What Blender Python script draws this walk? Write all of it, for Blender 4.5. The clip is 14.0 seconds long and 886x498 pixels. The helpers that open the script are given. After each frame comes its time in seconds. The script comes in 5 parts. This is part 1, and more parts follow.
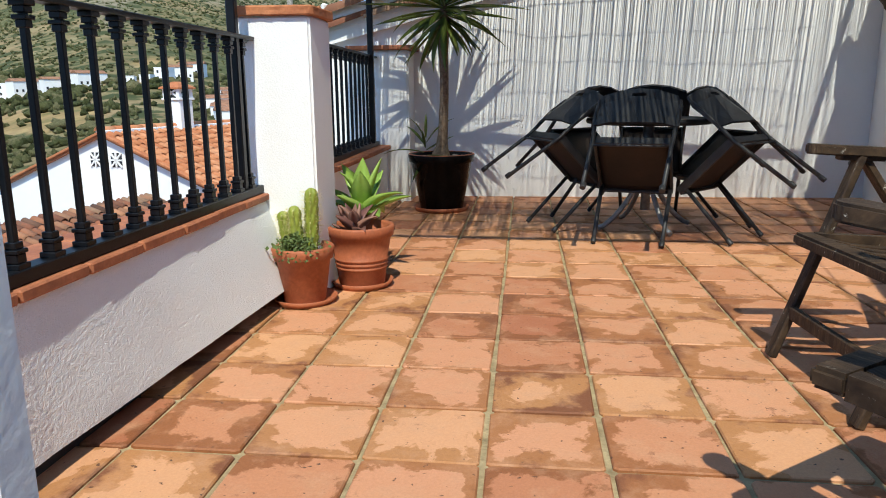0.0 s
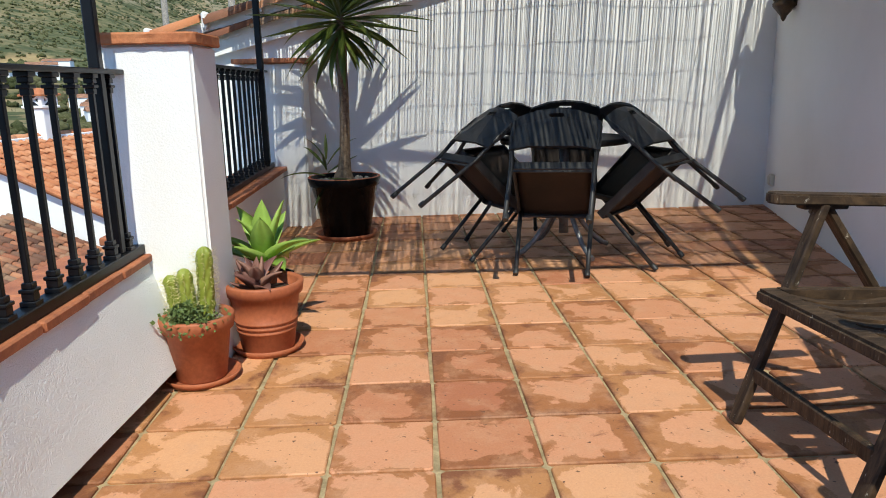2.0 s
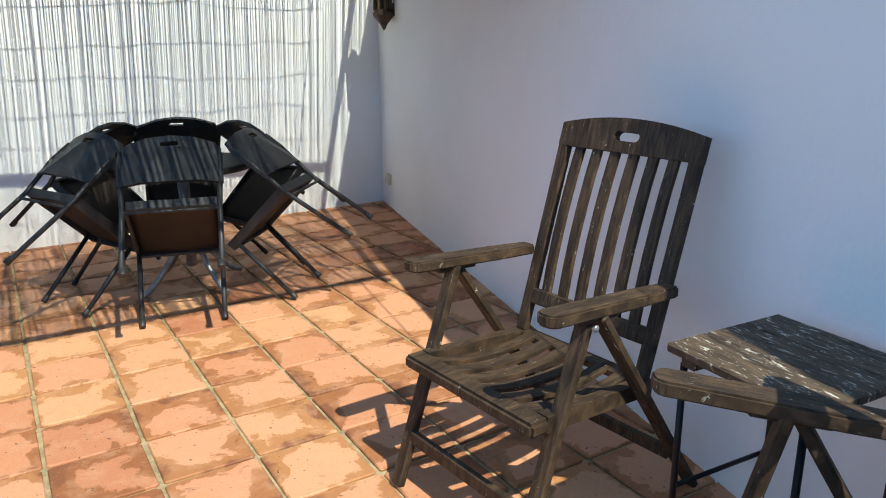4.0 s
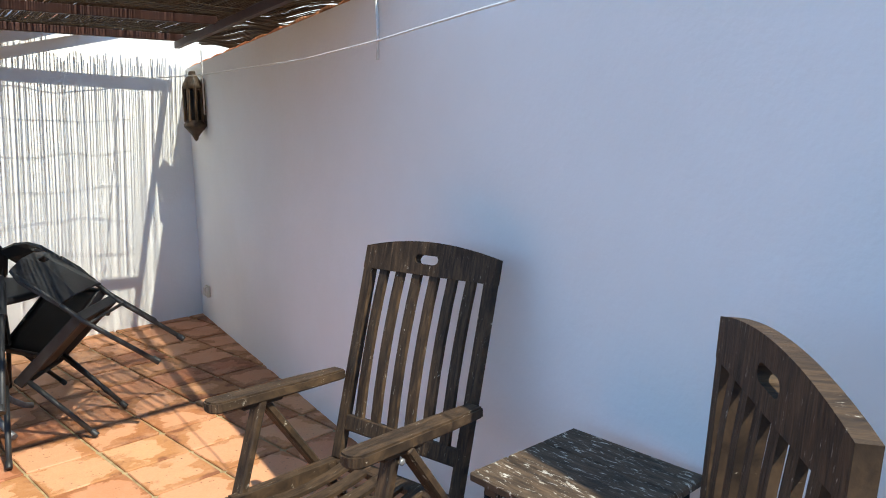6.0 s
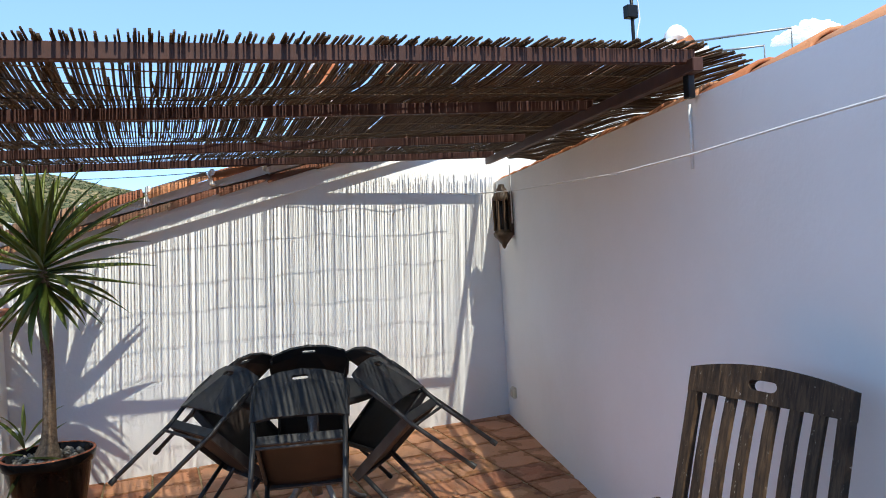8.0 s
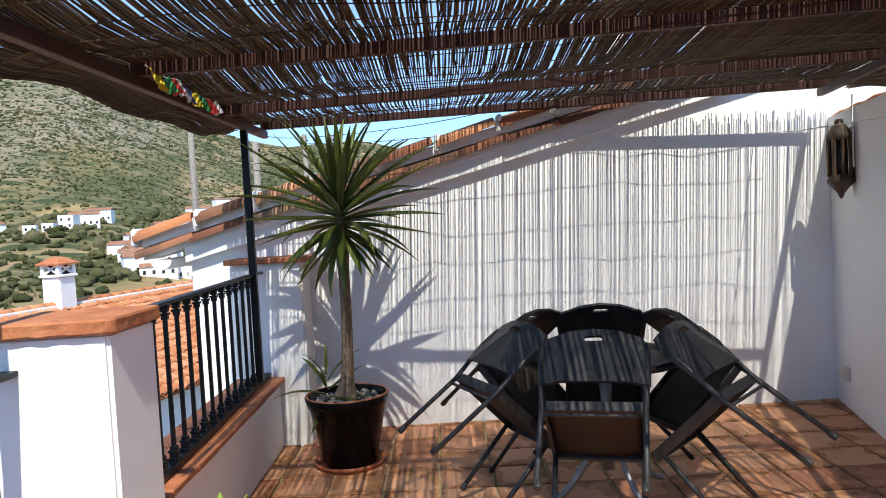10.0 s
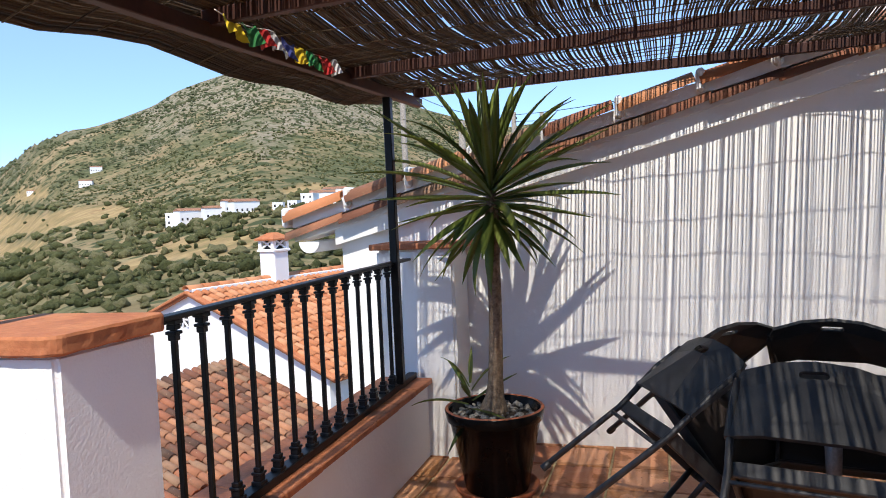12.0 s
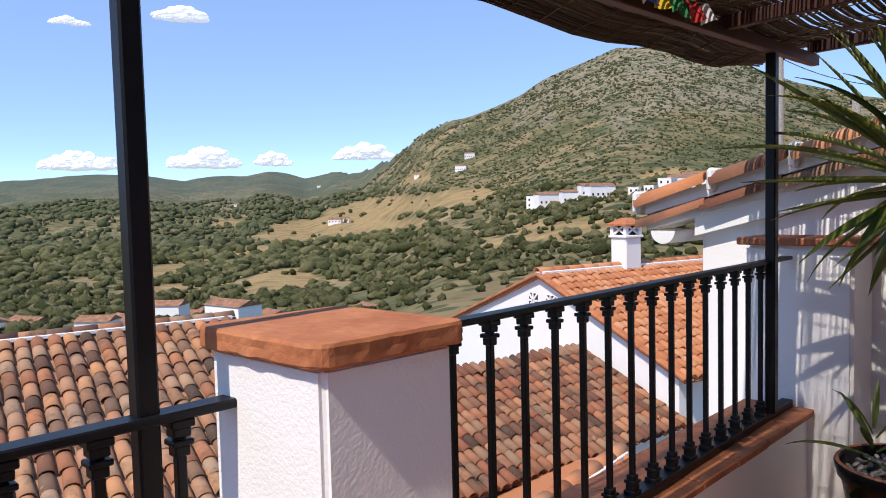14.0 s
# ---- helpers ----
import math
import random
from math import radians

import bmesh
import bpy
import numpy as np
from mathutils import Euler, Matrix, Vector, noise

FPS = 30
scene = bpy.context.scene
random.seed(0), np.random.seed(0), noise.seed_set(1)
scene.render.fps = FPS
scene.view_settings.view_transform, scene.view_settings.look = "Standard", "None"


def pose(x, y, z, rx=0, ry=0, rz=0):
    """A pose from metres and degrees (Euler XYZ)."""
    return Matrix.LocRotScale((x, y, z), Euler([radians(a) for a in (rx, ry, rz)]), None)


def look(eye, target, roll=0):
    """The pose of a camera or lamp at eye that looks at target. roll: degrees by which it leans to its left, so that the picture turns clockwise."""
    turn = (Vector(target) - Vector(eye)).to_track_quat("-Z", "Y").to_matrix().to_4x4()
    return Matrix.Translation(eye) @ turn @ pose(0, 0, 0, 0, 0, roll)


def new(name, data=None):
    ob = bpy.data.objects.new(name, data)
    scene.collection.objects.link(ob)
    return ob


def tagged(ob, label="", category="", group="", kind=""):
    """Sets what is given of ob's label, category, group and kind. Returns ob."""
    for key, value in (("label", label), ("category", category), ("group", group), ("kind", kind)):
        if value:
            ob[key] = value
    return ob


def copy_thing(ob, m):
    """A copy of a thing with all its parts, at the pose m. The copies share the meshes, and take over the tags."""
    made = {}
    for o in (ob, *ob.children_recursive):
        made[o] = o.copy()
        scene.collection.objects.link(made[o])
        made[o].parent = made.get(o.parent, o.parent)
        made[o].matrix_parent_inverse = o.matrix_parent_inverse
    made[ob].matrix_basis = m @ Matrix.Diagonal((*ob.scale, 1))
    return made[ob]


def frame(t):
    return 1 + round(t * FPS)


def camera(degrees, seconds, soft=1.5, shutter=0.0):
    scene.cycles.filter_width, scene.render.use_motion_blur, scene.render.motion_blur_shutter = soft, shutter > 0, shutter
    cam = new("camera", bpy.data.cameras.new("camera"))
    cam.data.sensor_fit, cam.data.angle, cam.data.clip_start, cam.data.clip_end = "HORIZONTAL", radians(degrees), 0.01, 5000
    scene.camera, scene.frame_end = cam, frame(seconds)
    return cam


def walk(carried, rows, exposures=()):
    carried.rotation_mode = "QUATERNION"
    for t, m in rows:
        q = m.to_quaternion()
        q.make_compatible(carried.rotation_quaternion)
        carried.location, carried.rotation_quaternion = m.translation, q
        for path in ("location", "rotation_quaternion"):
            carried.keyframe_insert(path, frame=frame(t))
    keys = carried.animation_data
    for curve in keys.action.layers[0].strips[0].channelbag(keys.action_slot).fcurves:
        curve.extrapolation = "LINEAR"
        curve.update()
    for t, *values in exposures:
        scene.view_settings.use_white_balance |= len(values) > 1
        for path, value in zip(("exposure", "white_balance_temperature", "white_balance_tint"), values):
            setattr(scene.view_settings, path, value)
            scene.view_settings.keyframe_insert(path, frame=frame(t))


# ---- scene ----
cam = camera(63.1, 14.0, soft=1.0)
PATH = [
    (0, (0.087, -2.169, 0.867), (-0.134, -0.227, 0.443), -0.5),
    (0.5, (0.079, -2.084, 0.879), (-0.055, -0.131, 0.468), -0.8),
    (1, (0.036, -1.97, 0.925), (-0.03, -0.014, 0.51), -1.2),
    (1.5, (-0.016, -1.884, 1.006), (-0.022, 0.071, 0.582), -1.2),
    (2, (-0.037, -1.779, 1.021), (0.032, 0.17, 0.577), -1.3),
    (2.5, (-0.055, -1.558, 1.169), (0.151, 0.375, 0.699), -1.3),
    (3, (-0.093, -1.486, 1.267), (0.34, 0.402, 0.772), -0.9),
    (3.5, (-0.053, -1.47, 1.283), (0.673, 0.322, 0.774), -0.6),
    (4, (0.016, -1.509, 1.293), (1.029, 0.128, 0.751), -0.5),
    (4.2, (0.045, -1.513, 1.268), (1.158, 0.055, 0.717), -0.9),
    (6.3, (0.112, -1.566, 1.426), (1.513, -0.156, 1.203), -1.8),
    (6.5, (0.102, -1.581, 1.449), (1.461, -0.121, 1.302), -2.1),
    (7, (0.088, -1.582, 1.466), (1.289, 0.018, 1.446), -2.7),
    (7.5, (0.09, -1.54, 1.477), (1.074, 0.2, 1.481), -3.2),
    (8, (0.065, -1.491, 1.473), (0.82, 0.361, 1.46), -3.5),
    (8.5, (-0.013, -1.474, 1.456), (0.526, 0.452, 1.419), -3.8),
    (9, (0.065, -1.37, 1.425), (0.36, 0.608, 1.381), -3.6),
    (9.2, (0.057, -1.314, 1.424), (0.278, 0.674, 1.374), -3.5),
    (11.5, (0.229, -0.456, 1.398), (-0.152, 1.503, 1.277), -2.7),
    (12, (0.3, -0.271, 1.412), (-0.284, 1.639, 1.305), -2.6),
    (12.5, (0.314, -0.13, 1.42), (-0.488, 1.7, 1.332), -2.8),
    (13, (0.209, -0.019, 1.423), (-0.808, 1.702, 1.344), -2.2),
    (13.5, (0.131, 0.091, 1.418), (-1.089, 1.674, 1.331), -1.9),
    (14, (0.083, 0.166, 1.408), (-1.319, 1.588, 1.293), -1.4),
]
EXPOSURES = [(0, 0.70, 6600, 1), (2, 0.70, 6600, 1), (3, 0.86, 6500, -1), (4, 1.16, 6500, -3), (6.5, 1.28, 6800, 2), (7.5, 1.08, 6700, 3), (9, 1.02, 6600, 4), (11.5, 0.92, 6700, 9), (12.5, 0.84, 6800, 12), (14, 0.57, 6900, 15)]
walk(cam, [(t, look(eye, target, roll)) for t, eye, target, roll in PATH], EXPOSURES)

# ---- light ----
SUN_DIR = Vector((0.05, -0.72, 1.0)).normalized()
world = bpy.data.worlds.new("sky_world")
scene.world = world
world.use_nodes = True
wn = world.node_tree
wn.nodes.clear()
w_sky = wn.nodes.new("ShaderNodeTexSky")
w_sky.sky_type = "NISHITA"
w_sky.sun_disc = False
w_sky.sun_elevation = math.asin(SUN_DIR.z)
w_sky.sun_rotation = math.pi
w_sky.altitude = 600
w_sky.dust_density = 0.0
w_sky.air_density = 0.42
w_sky.ozone_density = 4.5
w_bg = wn.nodes.new("ShaderNodeBackground")
w_bg.inputs["Strength"].default_value = 0.315
w_out = wn.nodes.new("ShaderNodeOutputWorld")
w_mix = wn.nodes.new("ShaderNodeMix")
w_mix.data_type = "RGBA"
w_mix.inputs[0].default_value = 0.6
w_mix.inputs[7].default_value = (0.62, 1.06, 1.80, 1.0)  # even haze of a clear midday sky
wn.links.new(w_sky.outputs[0], w_mix.inputs[6])
wn.links.new(w_mix.outputs[2], w_bg.inputs["Color"])
wn.links.new(w_bg.outputs[0], w_out.inputs["Surface"])
sun = new("sun", bpy.data.lights.new("sun", "SUN"))
sun.data.energy = 3.1
sun.data.angle = radians(0.55)
sun.data.color = (1.0, 0.945, 0.86)
sun.matrix_world = look(SUN_DIR * 50, (0, 0, 0))


# ---- materials ----
class Nodes:
    """Small helper round one node tree."""

    def __init__(self, name):
        self.mat = bpy.data.materials.new(name)
        self.mat.use_nodes = True
        self.tree = self.mat.node_tree
        self.tree.nodes.clear()
        self.out = self.add("ShaderNodeOutputMaterial")
        self.bsdf = self.add("ShaderNodeBsdfPrincipled")
        self.link(self.bsdf.outputs[0], self.out.inputs["Surface"])
        self.geo = self.add("ShaderNodeNewGeometry")
        self.coord = self.geo.outputs["Position"]

    def add(self, kind):
        return self.tree.nodes.new(kind)

    def link(self, a, b):
        self.tree.links.new(a, b)

    def local(self):
        """Object coordinates, shifted per object."""
        tc = self.add("ShaderNodeTexCoord")
        inf = self.add("ShaderNodeObjectInfo")
        mul = self.add("ShaderNodeMath")
        mul.operation = "MULTIPLY"
        mul.inputs[1].default_value = 37.0
        self.link(inf.outputs["Random"], mul.inputs[0])
        va = self.add("ShaderNodeVectorMath")
        self.link(tc.outputs["Object"], va.inputs[0])
        self.link(mul.outputs[0], va.inputs[1])
        self.coord = va.outputs[0]
        return self

    def stretch(self, sx, sy, sz):
        m = self.add("ShaderNodeMapping")
        m.inputs["Scale"].default_value = (sx, sy, sz)
        self.link(self.coord, m.inputs["Vector"])
        self.coord = m.outputs[0]
        return self

    def noise(self, scale, detail=4.0, rough=0.55, warp=0.0):
        n = self.add("ShaderNodeTexNoise")
        n.inputs["Scale"].default_value = scale
        n.inputs["Detail"].default_value = detail
        n.inputs["Roughness"].default_value = rough
        n.inputs["Distortion"].default_value = warp
        self.link(self.coord, n.inputs["Vector"])
        return n.outputs["Fac"]

    def ramp(self, fac, stops):
        r = self.add("ShaderNodeValToRGB")
        el = r.color_ramp.elements
        while len(el) < len(stops):
            el.new(0.5)
        for e, (p, c) in zip(el, stops):
            e.position = p
            e.color = (*c, 1.0) if len(c) == 3 else c
        self.link(fac, r.inputs[0])
        return r.outputs[0]

    def band(self, fac, lo, hi):
        r = self.add("ShaderNodeMapRange")
        r.inputs["From Min"].default_value = lo
        r.inputs["From Max"].default_value = hi
        self.link(fac, r.inputs["Value"])
        return r.outputs[0]

    def mix(self, fac, a, b, mode="MIX"):
        m = self.add("ShaderNodeMix")
        m.data_type = "RGBA"
        m.blend_type = mode
        for sock, v in ((m.inputs[0], fac), (m.inputs[6], a), (m.inputs[7], b)):
            if isinstance(v, (int, float)):
                sock.default_value = v
            elif isinstance(v, tuple):
                sock.default_value = (*v, 1.0)
            else:
                self.link(v, sock)
        return m.outputs[2]

    def random(self, island=False):
        if island:
            return self.geo.outputs["Random Per Island"]
        return self.add("ShaderNodeObjectInfo").outputs["Random"]

    def finish(self, color, rough=0.8, bump=None, depth=0.002, strength=0.5, metal=0.0, spec=0.5):
        if isinstance(color, tuple):
            self.bsdf.inputs["Base Color"].default_value = (*color, 1.0)
        else:
            self.link(color, self.bsdf.inputs["Base Color"])
        if isinstance(rough, float):
            self.bsdf.inputs["Roughness"].default_value = rough
        else:
            self.link(rough, self.bsdf.inputs["Roughness"])
        self.bsdf.inputs["Metallic"].default_value = metal
        self.bsdf.inputs["Specular IOR Level"].default_value = spec
        if bump is not None:
            b = self.add("ShaderNodeBump")
            b.inputs["Strength"].default_value = strength
            b.inputs["Distance"].default_value = depth
            self.link(bump, b.inputs["Height"])
            self.link(b.outputs[0], self.bsdf.inputs["Normal"])
        return self.mat


def plain(name, a, b, scale=8.0, rough=0.8, fine=60.0, depth=0.002, strength=0.4, local=False, metal=0.0, spec=0.4):
    """Two tones at a coarse scale, a fine grain over them and a fine relief."""
    n = Nodes(name)
    if local:
        n.local()
    c = n.ramp(n.noise(scale, 6.0, 0.6), [(0.3, a), (0.7, b)])
    g = n.noise(fine, 5.0, 0.65)
    c = n.mix(0.35, c, n.ramp(g, [(0.25, (0.25, 0.25, 0.25)), (0.75, (0.85, 0.85, 0.85))]), "OVERLAY")
    return n.finish(c, rough, g, depth, strength, metal, spec)


def whitewash(name, grain, depth, strength, swell=1.0):
    n = Nodes(name)
    big = n.noise(1.3, 5.0, 0.6)
    c = n.ramp(big, [(0.3, (0.82, 0.815, 0.80)), (0.7, (0.87, 0.87, 0.865))])
    st = n.band(n.noise(5.0, 8.0, 0.7, 0.4), 0.68, 0.84)
    c = n.mix(st, c, (0.74, 0.72, 0.68))
    g = n.noise(grain, 4.0, 0.55)
    m = n.noise(grain / 4.5, 4.0, 0.55, 0.3)
    h = n.add("ShaderNodeMath")
    h.operation = "MULTIPLY_ADD"
    h.inputs[1].default_value = swell
    n.link(m, h.inputs[0])
    n.link(g, h.inputs[2])
    return n.finish(c, 0.85, h.outputs[0], depth, strength, spec=0.25)


WHITE = whitewash("whitewash_smooth", 50.0, 0.004, 0.30, 1.6)
TROWELLED = whitewash("whitewash_trowelled", 140.0, 0.005, 0.40, 0.6)
ROUGHCAST = whitewash("whitewash_roughcast", 230.0, 0.006, 0.9, 0.25)


def floor_tile_mat():
    n = Nodes("terracotta_floor")
    tc = n.add("ShaderNodeTexCoord")
    sep = n.add("ShaderNodeSeparateXYZ")
    n.link(tc.outputs["Object"], sep.inputs[0])
    far = []
    for ax in ("X", "Y"):
        m = n.add("ShaderNodeMath")
        m.operation = "ABSOLUTE"
        n.link(sep.outputs[ax], m.inputs[0])
        far.append(m.outputs[0])
    mx = n.add("ShaderNodeMath")
    mx.operation = "MAXIMUM"
    n.link(far[0], mx.inputs[0])
    n.link(far[1], mx.inputs[1])
    n.local()
    rnd = n.random()
    patch = n.noise(7.0, 7.0, 0.62, 0.4)
    wide = n.noise(2.6, 2.0, 0.5)
    rim = n.add("ShaderNodeMath")
    rim.operation = "MULTIPLY_ADD"
    rim.inputs[1].default_value = 3.2
    n.link(mx.outputs[0], rim.inputs[0])
    n.link(patch, rim.inputs[2])
    tot = n.add("ShaderNodeMath")
    tot.operation = "ADD"
    n.link(rim.outputs[0], tot.inputs[0])
    n.link(wide, tot.inputs[1])
    damp = n.ramp(rnd, [(0.0, (0.24, 0.085, 0.035)), (0.35, (0.33, 0.130, 0.052)), (0.7, (0.37, 0.16, 0.064)), (1.0, (0.43, 0.20, 0.08))])
    dry = n.ramp(rnd, [(0.0, (0.37, 0.135, 0.068)), (0.16, (0.49, 0.212, 0.108)), (0.45, (0.55, 0.255, 0.138)), (0.75, (0.58, 0.280, 0.152)), (1.0, (0.60, 0.31, 0.158))])
    edge = n.band(tot.outputs[0], 1.33, 1.37)
    c = n.mix(edge, dry, damp)
    c = n.mix(n.band(tot.outputs[0], 1.50, 1.62), c, (0.20, 0.075, 0.035))
    c = n.mix(n.band(n.noise(9.0, 6.0, 0.7), 0.48, 0.85), c, (0.52, 0.28, 0.16))
    dirt = n.noise(15.0, 8.0, 0.75, 0.5)
    c = n.mix(n.band(dirt, 0.60, 0.74), c, (0.24, 0.10, 0.055))
    g = n.noise(140.0, 5.0, 0.7)
    c = n.mix(0.30, c, n.ramp(g, [(0.25, (0.3, 0.3, 0.3)), (0.75, (0.72, 0.72, 0.72))]), "OVERLAY")
    spot = n.noise(60.0, 2.0, 0.4)
    c = n.mix(n.band(spot, 0.70, 0.76), c, (0.13, 0.06, 0.035))
    return n.finish(c, n.ramp(patch, [(0.4, (0.55,) * 3), (0.6, (0.72,) * 3)]), g, 0.0025, 0.4, spec=0.3)


FLOOR_TILE = floor_tile_mat()
GROUT = plain("grout", (0.20, 0.145, 0.075), (0.44, 0.34, 0.19), 16.0, 0.9, 90.0, 0.004, 0.7)
BRICK_CAP = plain("terracotta_ledge", (0.26, 0.085, 0.04), (0.47, 0.17, 0.075), 9.0, 0.7, 70.0, 0.003, 0.6)
CAP_TILE = plain("terracotta_cap", (0.34, 0.105, 0.042), (0.50, 0.20, 0.085), 7.0, 0.8, 45.0, 0.004, 0.7)


def roof_mat(name, tones, island, lichen):
    n = Nodes(name)
    c = n.ramp(n.random(island), [(i / (len(tones) - 1), t) for i, t in enumerate(tones)])
    big = n.noise(3.5, 7.0, 0.68)
    c = n.mix(n.band(big, 0.52, 0.74), c, (0.10, 0.072, 0.054)) if lichen > 0.5 else n.mix(n.band(big, 0.55, 0.95), c, (0.30, 0.13, 0.07))
    fleck = n.noise(28.0, 6.0, 0.75)
    c = n.mix(n.band(fleck, 0.60, 0.72), c, (0.34, 0.25, 0.15) if lichen > 0.5 else (0.62, 0.36, 0.22))
    return n.finish(c, 0.88, fleck, 0.008, 0.5, spec=0.2)


OLD_TONES = [(0.085, 0.055, 0.042), (0.25, 0.11, 0.065), (0.40, 0.17, 0.09), (0.36, 0.24, 0.16), (0.50, 0.24, 0.115), (0.17, 0.105, 0.075), (0.45, 0.22, 0.12), (0.30, 0.20, 0.14)]
NEW_TONES = [(0.40, 0.145, 0.065), (0.50, 0.205, 0.095), (0.54, 0.26, 0.14)]
RED_TONES = [(0.080, 0.048, 0.036), (0.22, 0.090, 0.055), (0.33, 0.125, 0.068), (0.27, 0.165, 0.105), (0.42, 0.195, 0.105), (0.15, 0.080, 0.055), (0.36, 0.15, 0.08)]
RED_TILE = roof_mat("dark_red_roof_tile", RED_TONES, False, 1.0)
RED_TILE_FAR = roof_mat("dark_red_roof_tile_far", RED_TONES, True, 1.0)
OLD_TILE = roof_mat("old_roof_tile", OLD_TONES, False, 1.0)
OLD_TILE_FAR = roof_mat("old_roof_tile_far", OLD_TONES, True, 1.0)
NEW_TILE = roof_mat("new_roof_tile", NEW_TONES, False, 0.0)
NEW_TILE_FAR = roof_mat("new_roof_tile_far", NEW_TONES, True, 0.0)
IRON = plain("black_painted_iron", (0.004, 0.004, 0.005), (0.008, 0.008, 0.009), 14.0, 0.40, 90.0, 0.001, 0.25, spec=0.25)
BROWN_STEEL = plain("brown_painted_steel", (0.034, 0.010, 0.006), (0.062, 0.020, 0.011), 8.0, 0.6, 70.0, 0.001, 0.3)


def reed_mat(name, tones, rough=0.7):
    n = Nodes(name)
    c = n.ramp(n.random(True), [(i / (len(tones) - 1), t) for i, t in enumerate(tones)])
    g = n.noise(40.0, 4.0, 0.6)
    c = n.mix(0.4, c, n.ramp(g, [(0.25, (0.25,) * 3), (0.75, (0.8,) * 3)]), "OVERLAY")
    m = n.finish(c, rough, g, 0.001, 0.4, spec=0.3)
    tr = n.add("ShaderNodeBsdfTranslucent")
    n.link(n.mix(0.5, c, (0.34, 0.20, 0.09)), tr.inputs["Color"])
    mx = n.add("ShaderNodeMixShader")
    mx.inputs[0].default_value = 0.22
    n.link(n.bsdf.outputs[0], mx.inputs[1])
    n.link(tr.outputs[0], mx.inputs[2])
    n.link(mx.outputs[0], n.out.inputs["Surface"])
    return m


DARK_REED = reed_mat("weathered_reed", [(0.022, 0.013, 0.008), (0.062, 0.037, 0.020), (0.125, 0.082, 0.045), (0.045, 0.028, 0.016)])


def old_wood(name, a, b, worn):
    n = Nodes(name)
    tc = n.add("ShaderNodeTexCoord")
    n.coord = tc.outputs["Object"]
    plain_coord = n.coord
    n.stretch(13.0, 1.4, 1.4)
    grain = n.noise(9.0, 7.0, 0.65, 0.6)
    c = n.ramp(grain, [(0.3, a), (0.7, b)])
    n.coord = plain_coord
    n.stretch(5.0, 1.3, 1.3)
    chip = n.noise(24.0, 7.0, 0.7, 0.5)
    c = n.mix(n.band(chip, worn, worn + 0.05), c, (0.58, 0.53, 0.45))
    c = n.mix(n.band(n.noise(7.0, 4.0, 0.6), 0.45, 0.75), c, a)
    return n.finish(c, 0.68, grain, 0.003, 0.6, spec=0.3)


WOOD = old_wood("weathered_teak", (0.012, 0.007, 0.0045), (0.105, 0.063, 0.034), 0.635)
WOOD_TOP = old_wood("flaked_table_wood", (0.026, 0.017, 0.011), (0.145, 0.095, 0.058), 0.575)
LANTERN_WOOD = plain("dark_lantern_metal", (0.045, 0.028, 0.016), (0.10, 0.062, 0.035), 25.0, 0.5, 80.0, 0.002, 0.5)
PLASTIC = plain("black_resin", (0.010, 0.010, 0.011), (0.026, 0.026, 0.027), 12.0, 0.5, 160.0, 0.001, 0.35, spec=0.5)
PLASTIC_UNDER = plain("dusty_brown_resin", (0.008, 0.005, 0.004), (0.022, 0.012, 0.009), 6.0, 0.6, 90.0, 0.001, 0.3)
GREY_METAL = plain("grey_metal", (0.22, 0.22, 0.22), (0.34, 0.34, 0.34), 20.0, 0.45, 90.0, 0.001, 0.2, metal=0.6)
POT_CLAY = plain("clay_pot", (0.31, 0.088, 0.038), (0.39, 0.125, 0.056), 6.0, 0.6, 60.0, 0.0015, 0.3)
POT_BLACK = plain("glazed_black_pot", (0.005, 0.005, 0.005), (0.010, 0.009, 0.009), 7.0, 0.16, 50.0, 0.001, 0.15, spec=0.08)
SOIL = plain("potting_soil", (0.018, 0.013, 0.010), (0.055, 0.038, 0.027), 30.0, 0.95, 120.0, 0.01, 1.0)
PEBBLE = plain("grey_pebble", (0.10, 0.085, 0.07), (0.34, 0.31, 0.27), 40.0, 0.7, 90.0, 0.001, 0.3)
TRUNK = plain("fibrous_trunk", (0.10, 0.065, 0.04), (0.25, 0.18, 0.12), 45.0, 0.9, 90.0, 0.006, 0.9)


def leaf_mat(name, a, b, rough=0.5, glow=0.0):
    n = Nodes(name)
    c = n.ramp(n.random(), [(0.0, a), (1.0, b)])
    g = n.noise(30.0, 4.0, 0.6)
    c = n.mix(0.3, c, n.ramp(g, [(0.25, (0.3,) * 3), (0.75, (0.75,) * 3)]), "OVERLAY")
    m = n.finish(c, rough, g, 0.001, 0.2, spec=0.4)
    if glow:
        tr = n.add("ShaderNodeBsdfTranslucent")
        n.link(c, tr.inputs["Color"])
        mx = n.add("ShaderNodeMixShader")
        mx.inputs[0].default_value = glow
        n.link(n.bsdf.outputs[0], mx.inputs[1])
        n.link(tr.outputs[0], mx.inputs[2])
        n.link(mx.outputs[0], n.out.inputs["Surface"])
    return m


